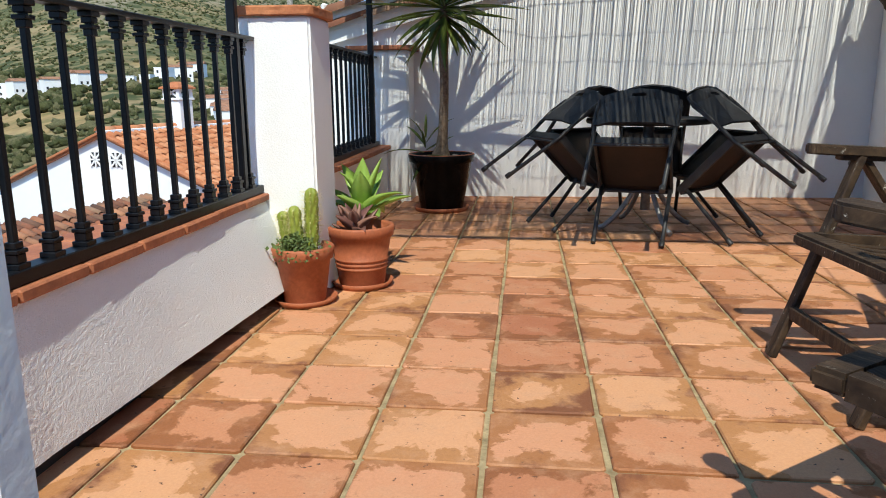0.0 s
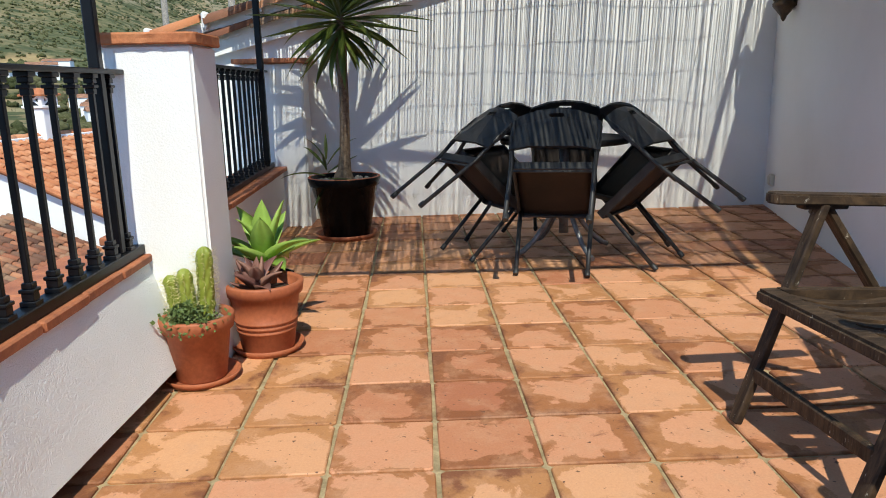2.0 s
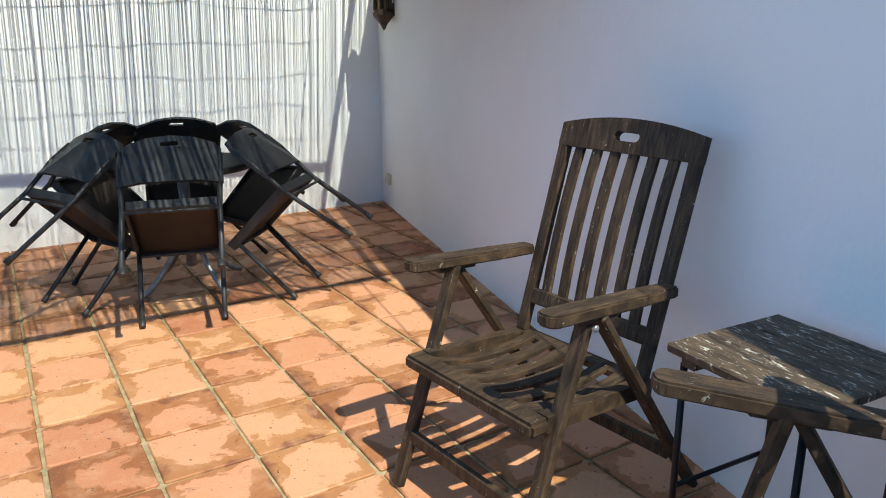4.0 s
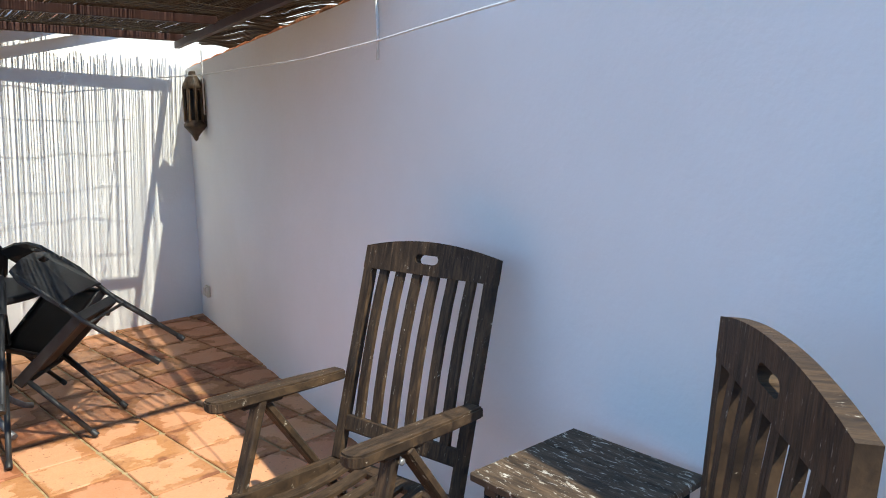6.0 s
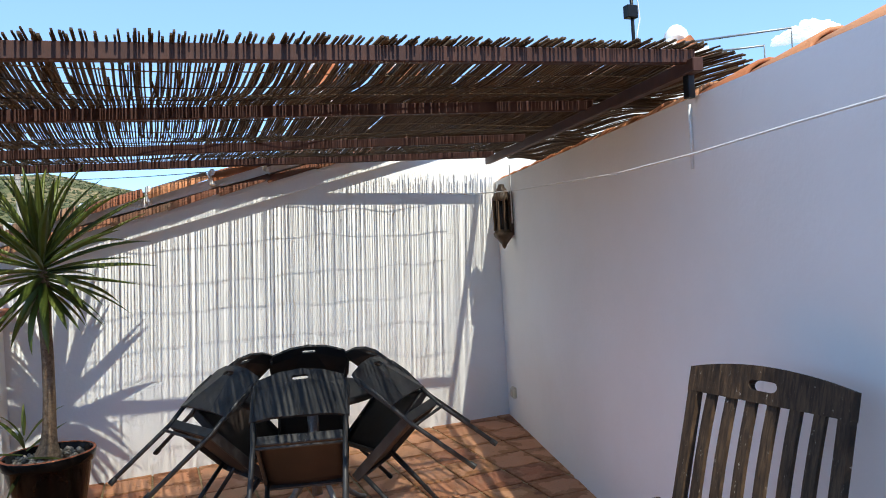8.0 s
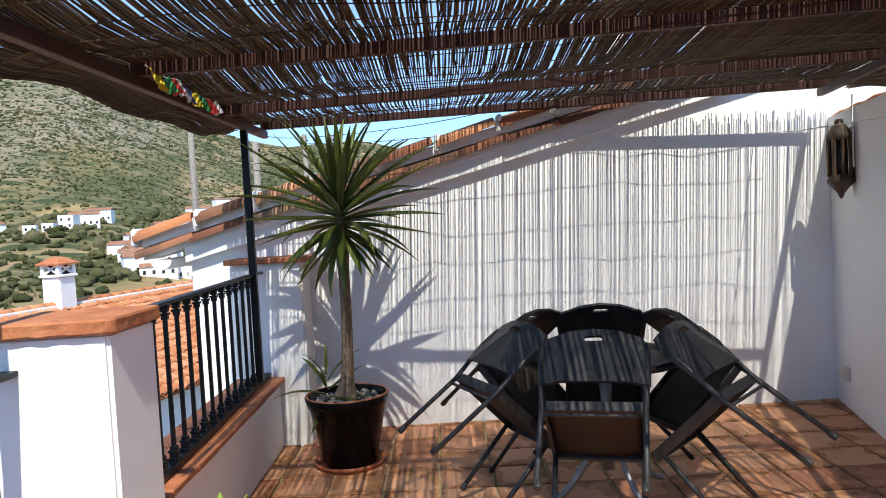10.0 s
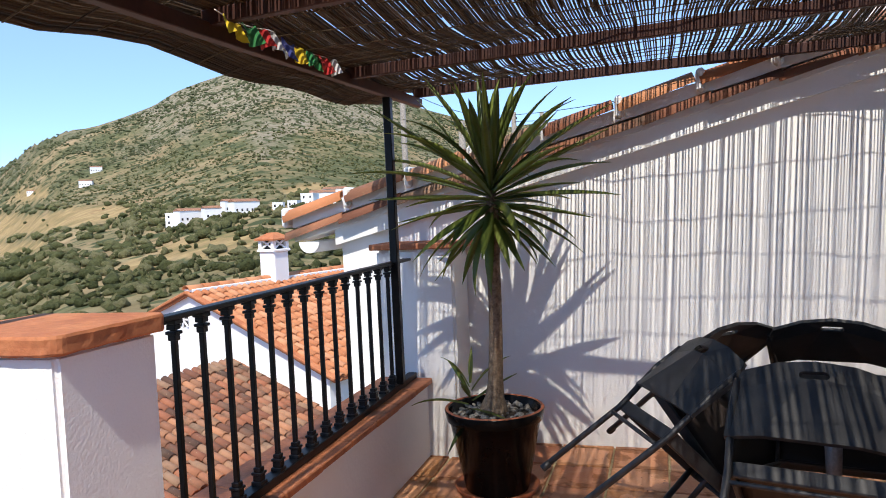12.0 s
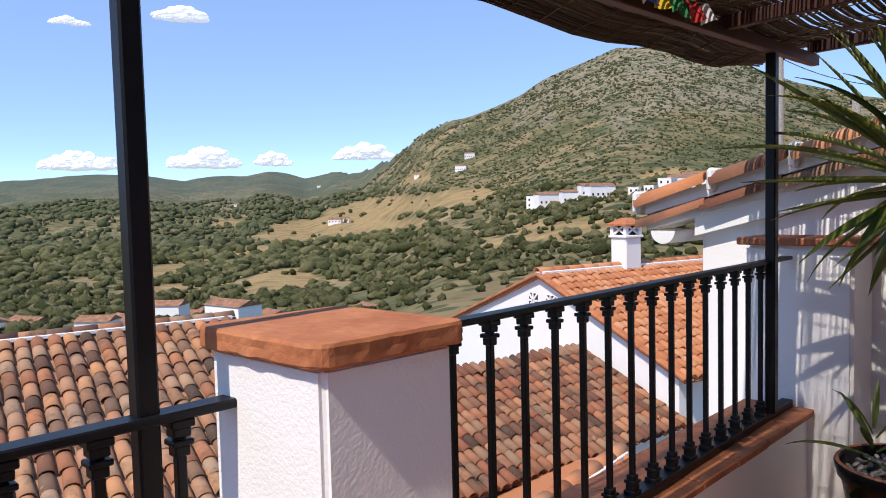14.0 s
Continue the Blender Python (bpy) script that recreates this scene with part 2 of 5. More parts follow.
YUCCA = leaf_mat("yucca_leaf", (0.080, 0.115, 0.020), (0.190, 0.225, 0.045), 0.42, 0.3)
AGAVE = leaf_mat("agave_leaf", (0.30, 0.46, 0.08), (0.40, 0.56, 0.14), 0.45, 0.25)
ALOE = leaf_mat("red_aloe_leaf", (0.16, 0.07, 0.06), (0.28, 0.15, 0.11), 0.5)
CACTUS = leaf_mat("cactus_skin", (0.17, 0.21, 0.025), (0.25, 0.29, 0.045), 0.5)
SHRUB = leaf_mat("small_succulent_leaf", (0.10, 0.15, 0.04), (0.16, 0.22, 0.07), 0.5, 0.2)
SPINE = plain("cactus_spine", (0.62, 0.55, 0.25), (0.72, 0.66, 0.36), 20.0, 0.6)
CORD = plain("white_cord", (0.70, 0.70, 0.68), (0.78, 0.78, 0.77), 60.0, 0.6)
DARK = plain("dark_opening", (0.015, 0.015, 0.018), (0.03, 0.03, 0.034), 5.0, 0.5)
SOCKET = plain("ivory_plastic", (0.60, 0.57, 0.47), (0.66, 0.63, 0.53), 12.0, 0.4)


# ---- mesh helpers ----
def mesh_from(name, verts, faces, smooth=False):
    me = bpy.data.meshes.new(name)
    me.from_pydata([tuple(v) for v in verts], [], faces)
    me.update()
    if smooth:
        me.polygons.foreach_set("use_smooth", [True] * len(me.polygons))
    return me


def part(name, bm, material, parent=None, label=""):
    """Links a bmesh or a mesh as one object, under its parent where one is given."""
    if isinstance(bm, bmesh.types.BMesh):
        me = bpy.data.meshes.new(name)
        bm.to_mesh(me)
        bm.free()
    else:
        me = bm
    if material and not me.materials:
        me.materials.append(material)
    ob = new(name, me)
    if parent is not None:
        ob.parent = parent
    if label:
        ob["label"] = label
    return ob


def thing(name, m, label, category, group="", kind=""):
    ob = new(name)
    ob.empty_display_size = 0.1
    ob.matrix_world = m
    return tagged(ob, label, category, group, kind)


def solid(bm=None):
    return bm if bm is not None else bmesh.new()


def box(x0, x1, y0, y1, z0, z1, bevel=0.0, bm=None, m=None, seg=1):
    tmp = bmesh.new()
    bmesh.ops.create_cube(tmp, size=1.0)
    for v in tmp.verts:
        v.co = Vector(((x0 + x1) / 2 + v.co.x * (x1 - x0), (y0 + y1) / 2 + v.co.y * (y1 - y0), (z0 + z1) / 2 + v.co.z * (z1 - z0)))
    if bevel:
        bmesh.ops.bevel(tmp, geom=tmp.edges[:], offset=bevel, segments=seg, affect="EDGES")
    if m is not None:
        tmp.transform(m)
    if bm is None:
        return tmp
    return merge(bm, tmp)


def merge(bm, tmp):
    me = bpy.data.meshes.new("tmp")
    tmp.to_mesh(me)
    tmp.free()
    bm.from_mesh(me)
    bpy.data.meshes.remove(me)
    return bm


def bar(a, b, w, h, bevel=0.0, bm=None, up=(0, 0, 1)):
    """A box beam from a to b, w wide and h high about its axis."""
    a, b = Vector(a), Vector(b)
    d = b - a
    zax = d.normalized()
    side = Vector(up).cross(zax)
    if side.length < 1e-4:
        side = Vector((1, 0, 0))
    side.normalize()
    upv = zax.cross(side)
    m = Matrix((side, upv, zax)).transposed().to_4x4()
    m.translation = a
    return box(-w / 2, w / 2, -h / 2, h / 2, 0, d.length, bevel, bm, m)


def tube(points, radii, n=8, bm=None, caps=True):
    """A round tube along points, with one radius or one for each point."""
    pts = [Vector(p) for p in points]
    if isinstance(radii, (int, float)):
        radii = [radii] * len(pts)
    bm = solid(bm)
    rings = []
    ref = None
    for i, p in enumerate(pts):
        d = (pts[min(i + 1, len(pts) - 1)] - pts[max(i - 1, 0)]).normalized()
        if ref is None:
            ref = d.orthogonal().normalized()
        ref = (ref - d * ref.dot(d)).normalized()
        o = d.cross(ref)
        rings.append([bm.verts.new(p + (ref * math.cos(2 * math.pi * k / n) + o * math.sin(2 * math.pi * k / n)) * radii[i]) for k in range(n)])
    for r0, r1 in zip(rings, rings[1:]):
        for k in range(n):
            f = bm.faces.new((r0[k], r0[(k + 1) % n], r1[(k + 1) % n], r1[k]))
            f.smooth = True
    if caps:
        bm.faces.new(rings[0][::-1])
        bm.faces.new(rings[-1])
    return bm


def lathe(profile, n=32, bm=None, caps=True):
    """Turns (radius, height) pairs round the z axis."""
    bm = solid(bm)
    rings = []
    for r, z in profile:
        rings.append([bm.verts.new((r * math.cos(2 * math.pi * k / n), r * math.sin(2 * math.pi * k / n), z)) for k in range(n)])
    for r0, r1 in zip(rings, rings[1:]):
        for k in range(n):
            f = bm.faces.new((r0[k], r0[(k + 1) % n], r1[(k + 1) % n], r1[k]))
            f.smooth = True
    if caps:
        bm.faces.new(rings[0][::-1])
        bm.faces.new(rings[-1])
    return bm


def prism(outline, axis_a, axis_b, depth_vec, origin=(0, 0, 0), bm=None):
    """A flat outline in the plane of two axes, given thickness along depth_vec."""
    bm = solid(bm)
    o, a, b, d = Vector(origin), Vector(axis_a), Vector(axis_b), Vector(depth_vec)
    front = [bm.verts.new(o + a * u + b * w) for u, w in outline]
    back = [bm.verts.new(o + a * u + b * w + d) for u, w in outline]
    bm.faces.new(front)
    bm.faces.new(back[::-1])
    n = len(outline)
    for i in range(n):
        bm.faces.new((front[(i + 1) % n], front[i], back[i], back[(i + 1) % n]))
    bmesh.ops.recalc_face_normals(bm, faces=bm.faces[:])
    return bm


# ---- the terrace: plan ----
def right_x(y):
    """The right wall's inner face."""
    return 2.82 + 0.25 * (y - 4.0)


def back_y(x):
    """The back wall's inner face."""
    return 3.936 + 0.0228 * (x + 0.25)


def gable_z(x):
    """Underside of the verge on the back wall."""
    return 1.335 + 0.256 * (x + 1.62)


RY = Vector((0.25, 1.0, 0)).normalized()
RN = Vector((RY.y, -RY.x, 0))

floor = tagged(part("floor", box(-1.3, 3.1, -3.6, 4.1, -0.20, -0.010), GROUT), "terracotta tiled terrace floor with sandy joints", "floor", kind="structure")

# the wall at the far end: the neighbour's gable end, rising to the right
outline = [(-1.64, -4.0), (5.2, -4.0), (5.2, gable_z(5.2)), (-1.64, gable_z(-1.64))]
wall_back = tagged(part("wall_back", prism(outline, (1, 0.0228, 0), (0, 0, 1), (0, 0.25, 0), (0, back_y(0), 0)), WHITE), "whitewashed gable wall striped by the reed mat's shadow", "wall", kind="structure")

# the right wall, level on top
o = Vector((right_x(4.2), 4.2, 0))
wall_right = tagged(part("wall_right", prism([(0, -0.2), (-7.9, -0.2), (-7.9, 1.95), (0, 1.98)], RY, (0, 0, 1), RN * 0.26, o), WHITE), "tall whitewashed garden wall", "wall", kind="structure")

# house wall behind the start of the walk, with the jamb that the walk leaves
wall_house = tagged(part("wall_house", box(-1.3, 1.4, -3.7, -3.45, -0.2, 2.9), WHITE), "whitewashed house wall closing the terrace", "wall", kind="structure")
wall_jamb = tagged(part("wall_jamb", box(-0.52, -0.357, -1.66, -1.60, -0.2, 0.905, 0.008), WHITE), "whitewashed narrow stub beside the stair", "wall", kind="structure")

# parapets and pillar


def roughcast_wall(x0, x1, y0, y1, z0, z1, step=0.005):
    """A wall whose inner face carries a roughcast relief and swells towards its foot along the way."""
    bm = box(x0, x1 - 0.01, y0, y1, z0, z1)
    ny, nz = int((y1 - y0) / step), int((z1 - z0) / step)
    grid = []
    for j in range(nz + 1):
        row = []
        for i in range(ny + 1):
            y, z = y0 + (y1 - y0) * i / ny, z0 + (z1 - z0) * j / nz
            d = 0.003 * noise.noise((y * 5, z * 5, 1)) + 0.0003 * noise.noise((y * 38, z * 38, 5)) + 0.0016 * noise.noise((y * 120, z * 120, 9))
            foot = x1 + 0.020 + 0.055 * max(0.0, y + 0.75)
            row.append(bm.verts.new((foot + d + (x1 - 0.005 - foot) * (z - z0) / (z1 - z0), y, z)))
        grid.append(row)
    for j in range(nz):
        for i in range(ny):
            f = bm.faces.new((grid[j][i], grid[j][i + 1], grid[j + 1][i + 1], grid[j + 1][i]))
            f.smooth = True
    return bm


parapet_front = tagged(part("wall_parapet_front", roughcast_wall(-1.26, -1.0, -1.30, 0.79, 0.06, 0.425), ROUGHCAST), "roughcast white parapet under the railing", "wall", kind="structure")
# near-black strip, set back below the roughcast face
part("wall_parapet_foot", box(-1.26, -1.03, -1.30, 0.79, -0.2, 0.06), DARK, parapet_front, "dark recessed strip along the parapet's foot")
tagged(part("wall_parapet_rear", box(-1.28, -1.02, 1.06, 3.66, -0.2, 0.425, 0.006), WHITE), "whitewashed parapet under the rear railing", "wall", kind="structure")
SKEW = Matrix.Translation((-0.777, 0.785, 0)) @ Matrix(((1, 0.035, 0, 0), (0.05, 1, 0, 0), (0, 0, 1, 0), (0, 0, 0, 1))) @ Matrix.Translation((0.777, -0.785, 0))
pillar_bm = box(-1.090, -0.783, 0.785, 1.054, -0.2, 1.177, 0.010, seg=3)
pillar_bm.transform(SKEW)
pillar = tagged(part("pillar", pillar_bm, TROWELLED), "whitewashed square pillar with a terracotta cap", "pillar", kind="structure")


def slab_bm(x0, x1, y0, y1, z0, z1, corner=0.03, ragged=0.002, seed=0.0):
    """A hand-made slab: rounded corners, uneven arrises."""
    pts = []
    for cx, cy, a0 in ((x1 - corner, y1 - corner, 0), (x0 + corner, y1 - corner, 90), (x0 + corner, y0 + corner, 180), (x1 - corner, y0 + corner, 270)):
        arc = [(cx + corner * math.cos(radians(a0 + k * 18)), cy + corner * math.sin(radians(a0 + k * 18))) for k in range(6)]
        if pts:
            (ax, ay), (bx, by) = pts[-1], arc[0]
            pts += [(ax + (bx - ax) * k / 16, ay + (by - ay) * k / 16) for k in range(1, 16)]
        pts += arc
    (ax, ay), (bx, by) = pts[-1], pts[0]
    pts += [(ax + (bx - ax) * k / 16, ay + (by - ay) * k / 16) for k in range(1, 16)]
    cx, cy = (x0 + x1) / 2, (y0 + y1) / 2
    bm = bmesh.new()
    rings = []
    h = z1 - z0
    for inset, z in ((0.004, z0), (0.0, z0 + 0.12 * h), (0.001, z0 + 0.5 * h), (0.0, z0 + 0.85 * h), (0.003, z1)):
        ring = []
        for px, py in pts:
            d = Vector((cx - px, cy - py, 0)).normalized()
            j = ragged * (noise.noise((px * 25, py * 25, z * 60 + seed)) + 0.6 * noise.noise((px * 80, py * 80, z * 120 + seed)))
            ring.append(bm.verts.new((px + d.x * (inset + j), py + d.y * (inset + j), z + (0.4 * j if z > z0 + 0.2 * h else 1.2 * j))))
        rings.append(ring)
    n = len(pts)
    for r0, r1 in zip(rings, rings[1:]):
        for k in range(n):
            bm.faces.new((r0[k], r0[(k + 1) % n], r1[(k + 1) % n], r1[k]))
    bm.faces.new(rings[0][::-1])
    bm.faces.new(rings[-1])
    return bm


cap_bm = slab_bm(-1.110, -0.764, 0.764, 1.076, 1.175, 1.214)
cap_bm.transform(SKEW)
part("cap", cap_bm, CAP_TILE, pillar, "worn terracotta cap")
pier = tagged(part("pier", box(-1.30, -0.835, 3.62, 3.925, -0.2, 1.195, 0.015, seg=2), WHITE), "whitewashed pier with a brick cap", "pillar", kind="structure")
part("cap", box(-1.33, -0.79, 3.585, 3.925, 1.197, 1.232, 0.006), BRICK_CAP, pier, "terracotta brick cap")


def ledge(name, x_in0, x_in1, y0, y1, n, label):
    """A row of terracotta slabs on a parapet."""
    base = tagged(new(name), label, "ledge", kind="structure")
    for i in range(n):
        a, b = y0 + (y1 - y0) * i / n, y0 + (y1 - y0) * (i + 1) / n
        xa = x_in0 + (x_in1 - x_in0) * (i + 0.5) / n + random.uniform(-0.004, 0.004)
        part("ledge_tile", box(-1.30, xa, a + 0.003, b - 0.003, 0.426, 0.456 + random.uniform(-0.002, 0.003), 0.005), BRICK_CAP, base)
    return base


ledge("parapet_ledge_front", -0.990, -0.990, -1.30, 0.781, 8, "row of terracotta slabs on the front parapet")
ledge("parapet_ledge_rear", -0.975, -0.985, 1.064, 3.615, 9, "row of terracotta slabs on the rear parapet")


# ---- railings ----
def baluster_mesh(h):
    bm = bmesh.new()
    s = 0.0085
    box(-s, s, -s, s, 0.0, h, 0.002, bm)
    for z, r, t in ((0.0, 0.021, 0.014), (0.014, 0.016, 0.022), (0.036, 0.020, 0.010), (0.046, 0.014, 0.016), (h - 0.014, 0.020, 0.014), (h - 0.030, 0.015, 0.016), (h - 0.044, 0.018, 0.010), (h - 0.062, 0.013, 0.018)):
        box(-r, r, -r, r, z, z + t, 0.002, bm)
    me = bpy.data.meshes.new("baluster")
    bm.to_mesh(me)
    bm.free()
    return me


def railing(a, b, z0, z1, n, label, inset0, inset1):
    a, b = Vector(a), Vector(b)
    root = thing("railing", pose(a.x, a.y, z0), label, "railing")
    d = b - a
    part("top_rail", bar((0, 0, z1 - z0 - 0.008), (d.x, d.y, z1 - z0 - 0.008), 0.045, 0.016, 0.003), IRON, root)
    part("bottom_rail", bar((0, 0, 0.018), (d.x, d.y, 0.018), 0.05, 0.034, 0.003), IRON, root)
    me = baluster_mesh(z1 - z0 - 0.05)
    ln = d.length
    for i in range(n):
        s = (inset0 + (ln - inset0 - inset1) * i / (n - 1)) / ln
        ob = part("baluster", me, IRON, root)
        ob.matrix_basis = pose(d.x * s, d.y * s, 0.034, 0, 0, math.degrees(-math.atan2(d.x, d.y)))
    return root


railing((-1.035, -1.30), (-1.035, 0.785), 0.456, 1.095, 16, "black iron railing on the front parapet", 0.07, 0.105)
railing((-1.05, 1.063), (-1.10, 3.60), 0.456, 1.15, 17, "black iron railing on the rear parapet", 0.14, 0.20)


# ---- pergola ----
BEAMS = [((-1.07, 0.72, 2.03), (1.93, 0.58, 2.095)), ((-1.07, 1.74, 2.05), (2.16, 1.56, 2.12)), ((-1.07, 2.82, 2.055), (2.40, 2.70, 2.14)), ((-1.08, 3.80, 2.105), (2.70, 3.76, 2.175))]
pergola = thing("pergola", pose(-1.05, 0.62, 0.46), "brown steel pergola covered with a weathered reed mat", "pergola")
back_to = Matrix.Translation((1.05, -0.62, -0.46))


def at_pergola(name, bm, mat, label=""):
    bm.transform(back_to)
    return part(name, bm, mat, pergola, label)


for a, b in BEAMS:
    at_pergola("beam", bar(a, b, 0.035, 0.05, 0.003), BROWN_STEEL)
at_pergola("side_beam", bar((-1.05, 0.60, 1.985), (-1.07, 3.86, 2.055), 0.04, 0.05, 0.003), BROWN_STEEL)
at_pergola("side_beam", bar((1.90, 0.52, 2.055), (2.66, 3.80, 2.125), 0.04, 0.05, 0.003), BROWN_STEEL)
at_pergola("post", bar((-1.043, 0.63, 0.49), (-1.043, 0.63, 1.962), 0.036, 0.036, 0.004), IRON, "black square steel post")
at_pergola("post", bar((-1.072, 3.33, 0.49), (-1.072, 3.33, 2.02), 0.042, 0.042, 0.004), IRON, "black square steel post")
at_pergola("bracket", bar((1.925, 0.60, 1.95), (1.925, 0.60, 2.10), 0.03, 0.03, 0.002), IRON, "small steel wall bracket")


def mat_z(x, y):
    """Height of the reed mat: it lies on the beams and sags between them."""
    u = min(max((x + 1.05) / 3.2, -0.3), 1.2)
    ys = [a[1] + (b[1] - a[1]) * (x - a[0]) / (b[0] - a[0]) for a, b in BEAMS]
    zs = [a[2] + (b[2] - a[2]) * (x - a[0]) / (b[0] - a[0]) + 0.032 for a, b in BEAMS]
    z = zs[0] if y < ys[0] else zs[-1]
    for i in range(3):
        if ys[i] <= y <= ys[i + 1]:
            s = (y - ys[i]) / (ys[i + 1] - ys[i])
            z = zs[i] + (zs[i + 1] - zs[i]) * s - 0.04 * math.sin(math.pi * s) ** 2 * (1 + 0.8 * noise.noise((x * 1.1, y, 3.0)))
    edge = x - (1.95 + 0.24 * (y - 0.6))
    if edge > 0:
        z -= 0.35 * edge
    if x < -1.05:
        d = -1.05 - x
        z -= 0.10 * d + 0.45 * d * d * (0.8 + 0.5 * noise.noise((0.0, y * 0.9, 5.0)))
    return z


def reed_roof():
    rng = random.Random(4)
    bm = bmesh.new()
    x = -1.34
    while x < 2.90:
        y0 = 0.67 - 0.047 * x - rng.uniform(0.035, 0.11)
        if x > 1.95:
            y0 = max(y0, 0.45 + (x - 2.13) * 3.6)
        y1 = 3.79 + rng.uniform(0.03, 0.10)
        r = rng.uniform(0.0032, 0.0055)
        lean = rng.gauss(0, 0.012)
        layers = 2 if x < -0.95 else 1
        if x >= -0.95:
            ya, yb = y0 + rng.uniform(0.02, 0.5), 2.30 + rng.uniform(-0.25, 0.25)
            xs = x + rng.uniform(0.001, 0.008)
            ln2 = rng.gauss(0, 0.03)
            tube([(xs + ln2 * (i / 9 - 0.5), ya + (yb - ya) * i / 9, mat_z(xs, ya + (yb - ya) * i / 9) + 0.009) for i in range(10)], r * 0.9, 4, bm)
        for k in range(layers):
            pts = []
            n = 15
            for i in range(n):
                y = y0 + (y1 - y0) * i / (n - 1)
                xx = x + lean * (i / (n - 1) - 0.5) + 0.006 * noise.noise((x * 9, y * 1.7, k * 4.0))
                pts.append((xx, y, mat_z(xx, y) + k * 0.009 + 0.004 * noise.noise((x * 30, y * 3.0, 1.0))))
            tube(pts, [r] * n, 4, bm)
        gap = 0.0
        if rng.random() < 0.06:
            gap = rng.uniform(0.003, 0.010)
        x += 2 * r + (rng.uniform(0.0002, 0.0047) if x > -1.0 else -0.0012) + gap
    for i in range(1, 20):
        yy = 0.58 + i * 0.165
        pts = [(xx, yy, mat_z(xx, yy) - 0.006) for xx in [-1.33 + 0.1 * j for j in range(38)] if xx < 2.02 + (yy - 0.4) * 0.24]
        tube([(px, py + 0.06 * noise.noise((px * 1.1, i * 3.7, 2.0)) + 0.025 * noise.noise((px * 4.0, i * 2.1, 5.0)), pz) for px, py, pz in pts], 0.0026, 4, bm)
    me = bpy.data.meshes.new("reed_mat")
    bm.to_mesh(me)
    bm.free()
    return me


ob = part("reed_mat", reed_roof(), DARK_REED, pergola, "weathered brown reed mat, sagging between the beams")
ob.matrix_basis = back_to
ob["kind"] = "stuff"

# ---- roofs with barrel tiles ----
def half_tile(length, r0, r1, thick=0.014, seg=6):
    """A barrel tile lying along +y, its crown up."""
    verts, faces = [], []
    for y, r in ((0.0, r0), (length, r1)):
        for rr in (r, r - thick):
            for k in range(seg + 1):
                a = math.pi * k / seg
                verts.append((rr * math.cos(a), y, rr * math.sin(a) * 0.8))
    n = seg + 1
    for k in range(seg):
        faces.append((k, k + 1, 2 * n + k + 1, 2 * n + k))
        faces.append((n + k + 1, n + k, 3 * n + k, 3 * n + k + 1))
        faces.append((k + 1, k, n + k, n + k + 1))
        faces.append((2 * n + k, 2 * n + k + 1, 3 * n + k + 1, 3 * n + k))
    return verts, faces


def tiled_slope(parent, eave, along, up, n_cols, n_rows, mats, singles, pitch_w=0.205, tile_len=0.40, lap=0.31, seed=1, k=1.0):
    """A slope of barrel tiles from a corner of the eave: columns along 'along', rows up the slope 'up' (both unit vectors)."""
    rng = random.Random(seed)
    eave, along, up = Vector(eave), Vector(along).normalized(), Vector(up).normalized()
    nrm = along.cross(up).normalized()
    if nrm.z < 0:
        nrm = -nrm
    xax = up.cross(nrm)
    frame_m = Matrix((xax, up, nrm)).transposed().to_4x4()
    pitch_w, tile_len, lap = pitch_w * k, tile_len * k, lap * k
    verts, faces = half_tile(tile_len, 0.094 * k, 0.078 * k)
    me = mesh_from("roof_tile", verts, faces, True)
    me.materials.append(mats[0])
    pan = [(-x, y, -z * 0.7 + 0.012) for x, y, z in verts]
    jv, jf = [], []
    count = 0
    inv = parent.matrix_world.inverted()
    for j in range(n_rows):
        for i in range(n_cols):
            m = frame_m.copy()
            m.translation = eave + along * ((i + 0.5) * pitch_w + rng.gauss(0, 0.006)) + up * (j * lap + rng.gauss(0, 0.012)) + nrm * (0.02 + rng.gauss(0, 0.003))
            m = m @ pose(0, 0, 0, -2.0 + rng.gauss(0, 0.8), rng.gauss(0, 2.0), rng.gauss(0, 1.6))
            if count < singles:
                ob = new("roof_tile", me)
                ob.parent = parent
                ob.matrix_basis = inv @ m
                count += 1
            else:
                n0 = len(jv)
                jv.extend(inv @ m @ Vector(v) for v in verts)
                jf.extend(tuple(a + n0 for a in f) for f in faces)
            m2 = frame_m.copy()
            m2.translation = eave + along * (i * pitch_w) + up * (j * lap)
            n0 = len(jv)
            jv.extend(inv @ m2 @ Vector(v) for v in pan)
            jf.extend(tuple(a + n0 for a in f[::-1]) for f in faces[:: 4])
    rest = part("roof_tiles", mesh_from("roof_tiles", jv, jf, True), mats[1], parent)
    rest["kind"] = "stuff"
    return rest


def house(name, label):
    return thing(name, Matrix.Identity(4), label, "house")


